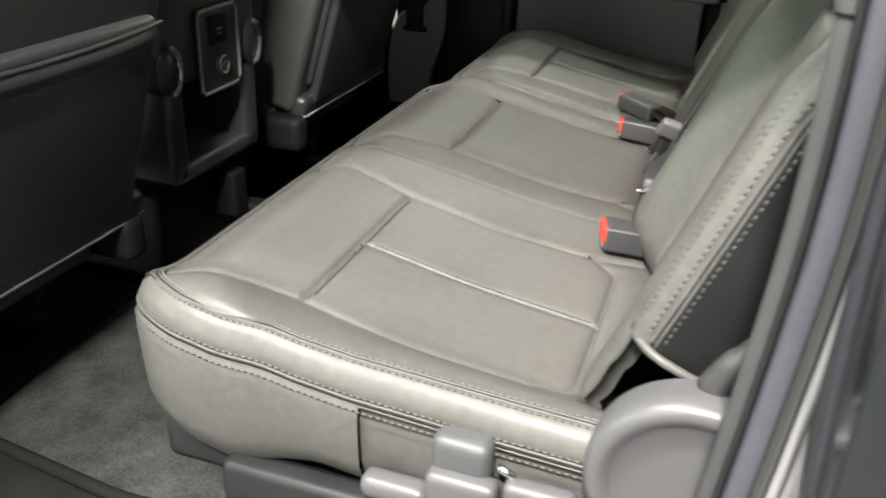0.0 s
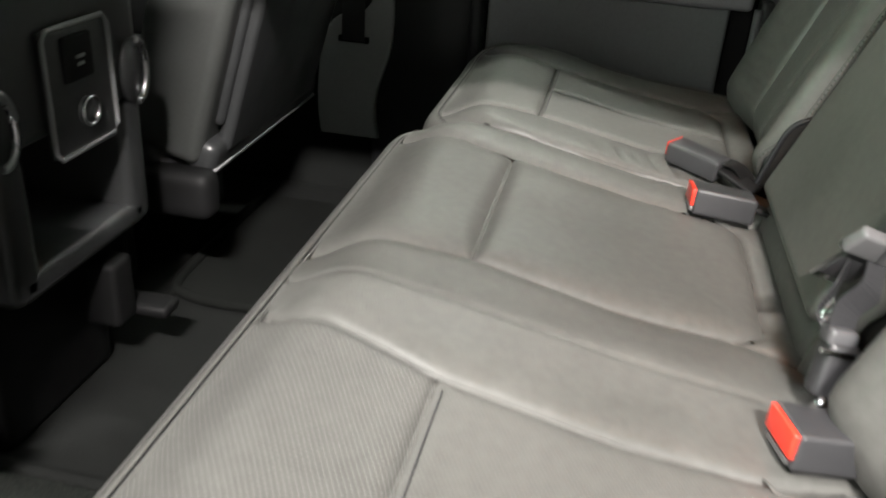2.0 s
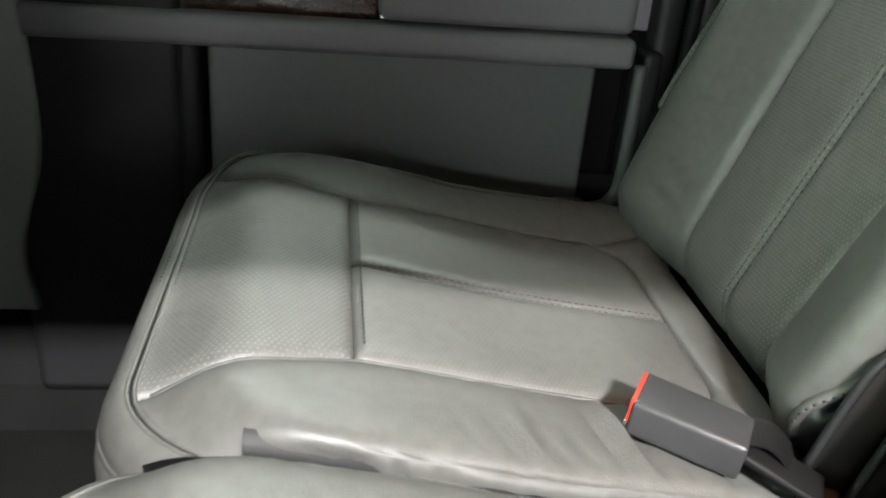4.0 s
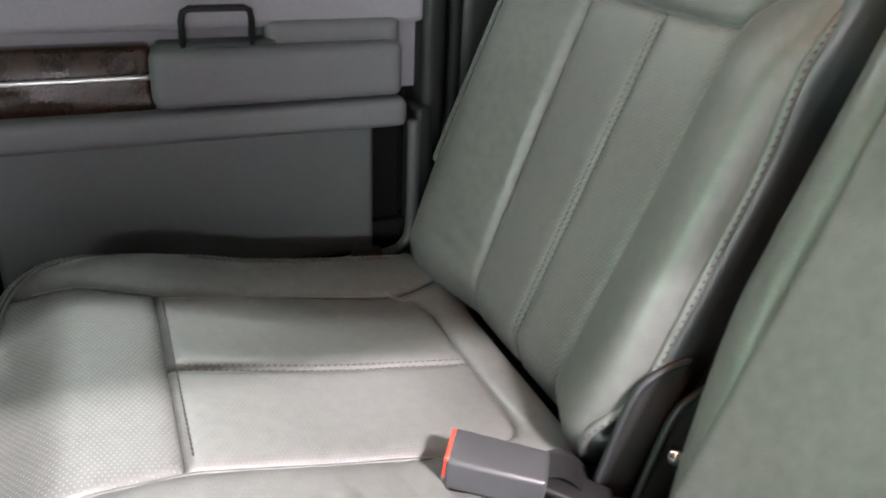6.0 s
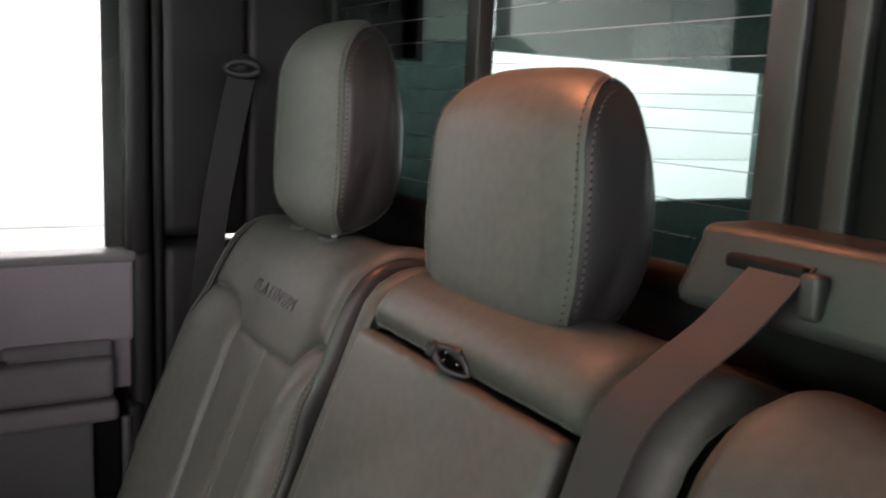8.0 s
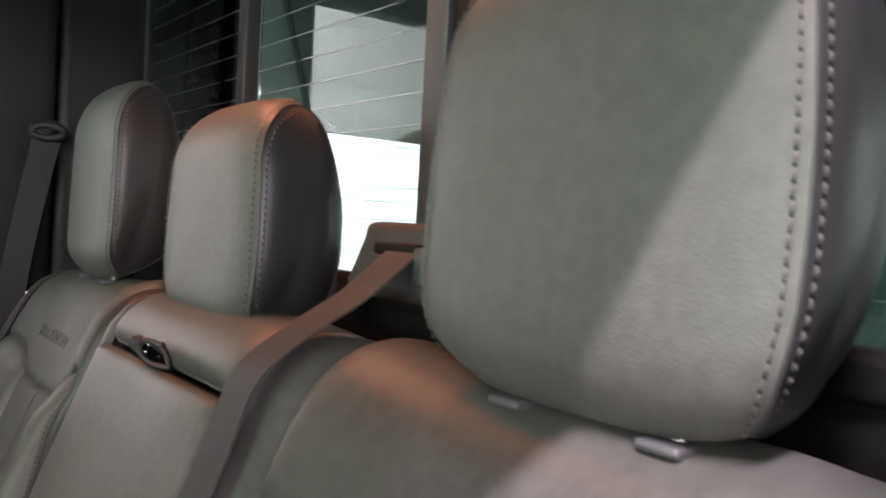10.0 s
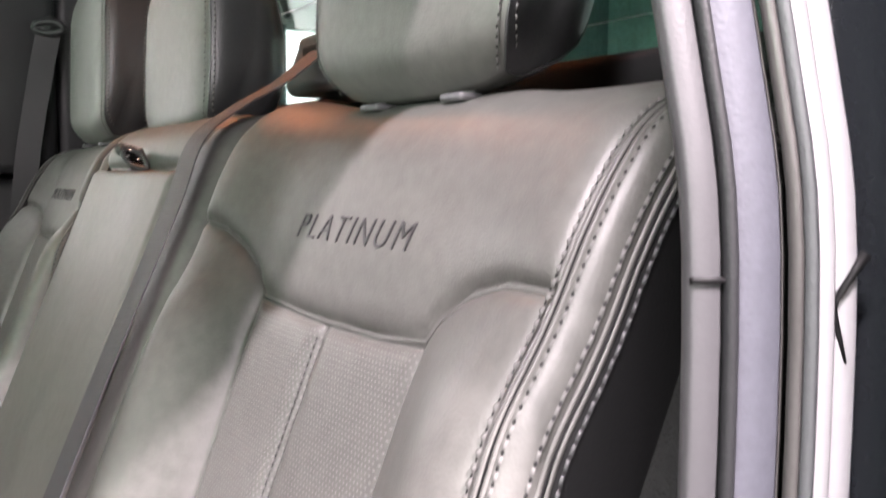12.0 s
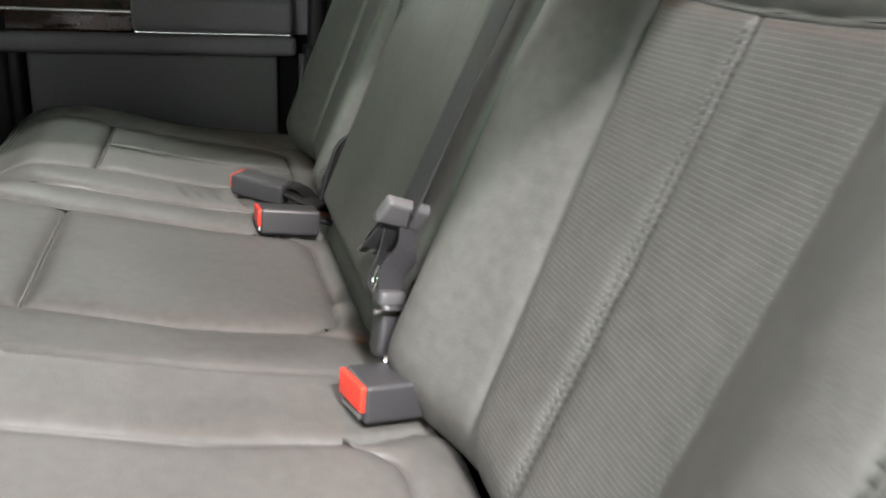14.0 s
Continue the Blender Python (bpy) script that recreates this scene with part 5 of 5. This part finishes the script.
jamb_strip("metal_strip", 0.0345, 0.0385, 0.006, strip_dull, "dull grey strip", -0.003)
jamb_strip("channel", 0.0385, 0.0425, 0.006, plastic, "grey channel", -0.005)
jamb_strip("painted_flange", 0.0425, 0.050, 0.006, paint_white, "white painted body flange", -0.002)
jamb_strip("painted_edge", 0.050, 0.060, 0.006, paint_white, "white painted body edge", 0.001)
jamb_strip("body_edge", 0.060, 0.120, 0.006, paint_black, "glossy black body edge", 0.012)
# striker hollow in the painted edge
sk = [JS + JD * a + Vector((0.43, 0.90, 0)) * 0.0012 for a in (0.061, 0.057, 0.051, 0.0505, 0.053, 0.0555)]
part("striker_crack", tube_bm([(q.x, q.y, z) for q, z in zip(sk, (0.886, 0.880, 0.871, 0.866, 0.858, 0.850))], [0.0022, 0.0016, 0.0013, 0.0012, 0.0009, 0.0005], 6), rubber, jamb, "dark crack at the striker")
jp = JS + JD * 0.0057 + Vector((0.43, 0.90, 0)) * 0.0004
part("joint", box_bm((0.0116, 0.0024, 0.0018), (jp.x, jp.y, 0.878), 0, Euler((0, 0, math.atan2(-0.43, 0.90))).to_matrix()), rubber, jamb)
# white tube paints the highlight along the weatherstrip
part("highlight_bead", tube_bm([(x + 0.100, y - 0.060, z) for x, y, z in jamb_line(0.664, -0.033)], 0.003, 8), paint_white, jamb, "outer weatherstrip bead, painted pale as a highlight")
part("body_panel", box_bm((0.105, 0.105, 1.45), (0.7475, -0.1385, 0.80), 0.006, seg=3), paint_black, jamb, "glossy black outer body panel")
# out of view; added to keep the door-side tube off the backrests
slab("pillar_upper", (0.668, -0.065, 1.235), (0.80, 0.03, 1.47), plastic, "unseen grey upper trim of the rear door pillar, blocks light", "pillar trim", 0.012)
slab("wall_near_rear", (0.804, -0.19, 0.10), (0.98, -0.085, 1.55), plastic_dark, "dark trim of the rear corner", "wall", 0.01)

# recliner cover and lever beside the near backrest
rec = thing("recliner_cover", "round grey plastic recliner cover beside the cushion", "seat trim")
DISH = [(0.0, 0.004), (0.030, 0.004), (0.050, 0.005), (0.057, 0.008), (0.063, 0.0125), (0.069, 0.0140), (0.074, 0.0115), (0.0775, 0.005), (0.078, -0.004), (0.076, -0.026)]


def lathe_y(name, profile, centre, mat, parent, label=""):
    """A round cover turned about the y axis: profile of (radius, outwards)."""
    verts, faces = [], []
    for r, o in profile:
        for k in range(64):
            t = 2 * math.pi * k / 64
            verts.append((centre[0] + r * math.cos(t), centre[1] - o, centre[2] + r * math.sin(t)))
    for i in range(len(profile) - 1):
        for k in range(64):
            a, b = i * 64 + k, i * 64 + (k + 1) % 64
            faces.append((a, b, b + 64, a + 64))
    return obj(name, verts, faces, mat, parent, label)


lathe_y("disc", DISH[:4], (0.643, -0.006, 0.53), plastic_mid, rec, "dished plastic face")
lathe_y("rim", DISH[3:], (0.643, -0.006, 0.53), plastic_mid, rec, "raised rounded rim")
lev = thing("recliner_lever", "dark grey plastic folding lever beside the backrest", "lever")
LVP = smooth_line([(0.646, 0.014, 0.604), (0.655, 0.010, 0.626), (0.667, 0.009, 0.643), (0.677, 0.009, 0.656), (0.686, 0.009, 0.682), (0.694, 0.009, 0.704), (0.697, 0.009, 0.709)], 5)
part("paddle", tube_bm(LVP, [0.012] * 3 + [0.011] * 5 + [0.0095] * 6 + [0.0085] * 7 + [0.008] * 6 + [0.007, 0.005, 0.003, 0.001], 12), plastic_brown, lev)
part("pivot", cyl_bm((0.646, 0.040, 0.600), (0.646, 0.012, 0.600), 0.008, n=16), plastic_dark, lev)

# ---------------------------------------------------------------- rear window
rw = thing("rear_window", "sliding rear window with thin heating wires and grey posts", "window", kind=S)
XW = 0.900
part("window_frame", box_bm((0.03, 1.50, 0.06), (XW + 0.01, 0.73, 1.515), 0.01), rubber, rw)
part("window_frame", box_bm((0.03, 1.50, 0.03), (XW + 0.01, 0.73, 0.985), 0.008), rubber, rw)
for y in (-0.02, 1.47):
    part("window_frame", box_bm((0.03, 0.06, 0.53), (XW + 0.01, y, 1.265), 0.008), rubber, rw)
part("post", box_bm((0.020, 0.031, 0.52), (XW - 0.004, 0.594, 1.25), 0.003), plastic_brown, rw, "grey window post")
part("post_channel", box_bm((0.016, 0.026, 0.52), (XW, 0.565, 1.25), 0.003), rubber, rw, "black slide channel")
part("post", box_bm((0.018, 0.020, 0.52), (XW - 0.003, 0.541, 1.25), 0.003), plastic_brown, rw, "grey window post")
part("post_channel", box_bm((0.012, 0.031, 0.52), (XW + 0.004, 0.5155, 1.25), 0.003), rubber, rw, "black slide channel")
part("post", box_bm((0.020, 0.026, 0.52), (XW - 0.002, 1.02, 1.25), 0.003), plastic_dark, rw, "dark window post")
for a, b in ((0.0, 0.50), (0.61, 1.01), (1.03, 1.45)):
    part("pane", box_bm((0.004, b - a, 0.52), (XW + 0.012, (a + b) / 2, 1.25), 0), glass_tint, rw, "tinted pane", False).visible_shadow = False
for k in range(15):
    part("heating_wire", box_bm((0.0006, 1.44, 0.0007), (XW + 0.0085, 0.73, 1.025 + 0.030 * k), 0), steel, rw, smooth=False)

# ---------------------------------------------------------------- canopy over the load bed, seen through the rear window
cap = thing("bed_canopy", "dark canopy over the load bed with bright side and rear windows", "canopy", kind=S)
YC = 1.50


def cap_panel(name, lo, hi, mat, label=""):
    c = [(a + b) / 2 for a, b in zip(lo, hi)]
    return part(name, box_bm([b - a for a, b in zip(lo, hi)], c, 0.004), mat, cap, label)


cap_panel("side_panel", (0.95, YC, 0.35), (2.24, YC + 0.03, 0.945), canopy_dark)
cap_panel("side_panel", (0.95, YC, 0.945), (1.235, YC + 0.03, 1.235), canopy_dark)
cap_panel("upper_panel", (0.95, YC, 1.235), (1.235, YC + 0.03, 1.62), headliner, "pale lined panel")
wl = [(0.968 + 0.112 * a, 1.20 + 0.30 * b) for a, b in ((0.0, 0.0), (1, 0.0), (1, 0.9), (0.93, 1), (0.12, 1), (0.03, 0.95), (0.0, 0.85))]
bm = bmesh.new()
bmesh.ops.solidify(bm, geom=[bm.faces.new([bm.verts.new((x, YC - 0.004, z)) for x, z in wl])], thickness=0.004)
part("side_glass", bm, paint_black, cap, "dark side glass", False)
part("gasket", tube_bm([(x, YC - 0.006, z) for x, z in wl], 0.007, 8, True), rubber, cap, "black rubber gasket")
part("strut", cyl_bm((1.125, YC - 0.02, 1.60), (1.228, YC - 0.02, 1.245), 0.007, n=12), plastic, cap, "grey gas strut")
cap_panel("side_panel", (1.985, YC, 0.945), (2.24, YC + 0.03, 1.62), canopy_dark)
cap_panel("side_panel", (1.67, YC, 1.228), (1.985, YC + 0.03, 1.62), canopy_dark)
cap_panel("header_panel", (1.235, YC, 1.228), (1.67, YC + 0.03, 1.62), headliner, "pale lined header")
cap_panel("rear_panel", (2.20, -0.1, 0.35), (2.24, YC, 0.975), canopy_dark)
cap_panel("rear_panel", (2.20, -0.1, 1.195), (2.24, YC, 1.62), canopy_dark)
cap_panel("rear_post", (2.20, 0.83, 0.975), (2.24, 1.04, 1.195), canopy_dark)
cap_panel("rear_post", (2.20, 1.36, 0.975), (2.24, YC, 1.195), canopy_dark)
cap_panel("roof", (0.95, -0.1, 1.62), (2.24, YC + 0.03, 1.66), canopy_dark)
cap_panel("bed_floor", (0.95, -0.1, 0.30), (2.24, YC + 0.03, 0.35), canopy_dark)
cap_panel("side_panel", (0.95, -0.13, 0.35), (2.24, -0.1, 0.945), canopy_dark)
cap_panel("side_panel", (0.95, -0.13, 1.23), (2.24, -0.1, 1.62), canopy_dark)
cap_panel("side_panel", (0.95, -0.13, 0.945), (1.235, -0.1, 1.23), canopy_dark)

# ---------------------------------------------------------------- front seats and console


def front_seat(y0, y1, label, inner, hide):
    ob = thing("front_seat", label, "car seat", "front seats")
    yc, w = (y0 + y1) / 2, y1 - y0
    lean = radians(16)
    R = Euler((0, lean, 0)).to_matrix()
    def at(u, h):
        return (-0.22 + h * math.sin(lean) - u * math.cos(lean), yc, 0.43 + h * math.cos(lean) + u * math.sin(lean))
    part("backrest", box_bm((0.12, w, 0.66), at(0.045, 0.33), 0.020, R, 4), hide, ob)
    part("back_panel", box_bm((0.02, w - 0.07, 0.56), at(-0.016, 0.34), 0.009, R, 3), leather_dark, ob, "dark rear panel")
    pocket = part("pocket", box_bm((0.022, w - 0.09, 0.30), at(-0.030, 0.17), 0.010, R, 3), leather_dark, ob, "dark map pocket")
    sag = [(y, 0.302 - 0.012 * (1 - ((y - yc) / (w / 2)) ** 2)) for y in np.linspace(y0 + 0.042, y1 - 0.042, 15)]
    part("pocket_hem", tube_bm([(at(-0.030, hh)[0], y, at(-0.030, hh)[2]) for y, hh in sag], [0.012] + [0.020] * 13 + [0.012], 12), leather_dark, pocket, "thick leather pocket hem")
    part("piping", tube_bm([(at(-0.044, hh + 0.016)[0], y, at(-0.044, hh + 0.016)[2]) for y, hh in sag], 0.003, 6), leather_dark, ob, "leather piping")
    part("lower_roll", box_bm((0.05, w - 0.02, 0.05), at(-0.012, 0.015), 0.018, R, 4), leather_dark, ob)
    part("piping", tube_bm([(at(-0.036, 0.0)[0], y, at(-0.036, 0.0)[2]) for y in np.linspace(y0 + 0.01, y1 - 0.01, 6)], 0.003, 6), plastic_light, ob, "light piping")
    part("cushion", box_bm((0.50, w, 0.16), (-0.50, yc, 0.42), 0.04, None, 4), leather_dark, ob)
    for y in (y0 + 0.06, y1 - 0.06):
        part("rail", box_bm((0.40, 0.03, 0.04), (-0.56, y, 0.215), 0.006), plastic_dark, ob, "black seat rail")
        part("riser", box_bm((0.34, 0.03, 0.12), (-0.53, y, 0.29), 0.006), plastic_dark, ob)
    part("recliner_cover", box_bm((0.11, 0.05, 0.075), (-0.23, inner, 0.390), 0.0245, None, 6), rubber, ob, "black plastic recliner cover")
    return ob


front_seat(-0.02, 0.46, "dark leather driver seat seen from behind, with a map pocket", 0.42, leather_front)
front_seat(0.955, 1.40, "dark leather passenger seat seen from behind", 0.955, leather_front)

con = thing("centre_console", "black centre console with vents, sockets and an open tray", "console")
XC = -0.205
part("body", box_bm((0.40, 0.29, 0.17), (XC - 0.20, 0.695, 0.655), 0.02, None, 3), console_black, con)
part("side_cheek", box_bm((0.40, 0.045, 0.16), (XC - 0.20, 0.585, 0.49), 0.012), console_black, con)
part("side_cheek", box_bm((0.40, 0.045, 0.16), (XC - 0.20, 0.808, 0.49), 0.012), console_black, con)
part("tray", box_bm((0.40, 0.24, 0.030), (XC - 0.20, 0.695, 0.425), 0.008), console_black, con)
part("tray_back", box_bm((0.02, 0.20, 0.16), (XC - 0.16, 0.695, 0.49), 0.004), console_black, con)
part("control_panel", box_bm((0.010, 0.115, 0.135), (XC + 0.003, 0.705, 0.615), 0.006), console_black, con)
part("panel_frame", tube_bm([(XC + 0.008, 0.705 + 0.058 * a, 0.615 + 0.068 * b) for a, b in ((-1, -0.85), (-0.85, -1), (0.85, -1), (1, -0.85), (1, 0.85), (0.85, 1), (-0.85, 1), (-1, 0.85))], 0.003, 6, True), plastic_light, con)
socket = part("socket_cover", box_bm((0.010, 0.050, 0.048), (XC + 0.008, 0.700, 0.648), 0.003), rubber, con)
part("socket_mark", box_bm((0.002, 0.014, 0.003), (XC + 0.014, 0.700, 0.650), 0), plastic_light, socket)
part("socket_mark", box_bm((0.002, 0.010, 0.003), (XC + 0.014, 0.700, 0.642), 0), plastic_light, socket)
outlet = part("outlet", cyl_bm((XC, 0.708, 0.588), (XC + 0.014, 0.708, 0.588), 0.016, n=24, bevel=0.003), console_black, con)
part("outlet_ring", tube_bm([(XC + 0.014, 0.708 + 0.015 * math.cos(t), 0.588 + 0.015 * math.sin(t)) for t in np.linspace(0, 2 * math.pi, 20, endpoint=False)], 0.0025, 6, True), chrome, outlet, "bright outlet ring")
for y in (0.572, 0.815):
    bm = cyl_bm((XC - 0.004, y, 0.605), (XC + 0.006, y, 0.605), 0.026, n=24)
    for v in bm.verts:
        v.co.z = 0.605 + (v.co.z - 0.605) * 1.5
    vent = part("vent_disc", bm, console_black, con)
    part("vent_rim", tube_bm([(XC + 0.007, y + 0.021 * math.cos(t), 0.605 + 0.036 * math.sin(t)) for t in np.linspace(-1.7, 1.5, 24)], 0.0050, 8), steel, vent, "satin metal rim")
part("base", box_bm((0.75, 0.22, 0.23), (XC - 0.44, 0.695, 0.305), 0.012), rubber, con)
part("foot", box_bm((0.05, 0.045, 0.09), (XC - 0.03, 0.76, 0.33), 0.008), rubber, con)
part("foot_bracket", box_bm((0.07, 0.04, 0.016), (XC + 0.00, 0.80, 0.29), 0.006), rubber, con)
dash = part("dashboard", box_bm((0.30, 1.56, 0.75), (-1.15, 0.72, 0.57), 0.04, None, 4), plastic_dark)
tagged(dash, "plain dark dashboard closing the front of the cab", "dashboard", kind=S)

# ---------------------------------------------------------------- hall round the vehicle
slab("ground", (-6, -6, -0.62), (8, 7, -0.55), concrete, "pale concrete hall floor", "floor")
slab("hall_ceiling", (-6, -6, 3.4), (8, 7, 3.46), dull_wall, "grey hall ceiling", "ceiling")
slab("wall_hall_front", (-6.1, -6, -0.6), (-6, 7, 3.4), dull_wall, "grey hall wall", "wall")
slab("wall_hall_door_side", (-6, -6.1, -0.6), (8, -6, 3.4), dull_wall, "grey hall wall", "wall")
slab("wall_hall_far", (-6, 3.7, -0.6), (8, 3.76, 3.4), siding, "white boarded hall wall", "wall")
slab("wall_hall_rear", (6.2, -6, -0.6), (6.26, 7, 3.4), siding, "white boarded hall wall", "wall")
far_wall = bpy.data.objects["wall_hall_far"]
rear_wall = bpy.data.objects["wall_hall_rear"]
for k in range(13):
    z = -0.535 + 0.283 * k
    slab("board", (-3, 3.67, z), (6, 3.699, z + 0.280), siding, bevel=0.004, parent=far_wall)
    slab("board", (6.16, -4, z), (6.199, 3.6, z + 0.280), siding, bevel=0.004, parent=rear_wall)
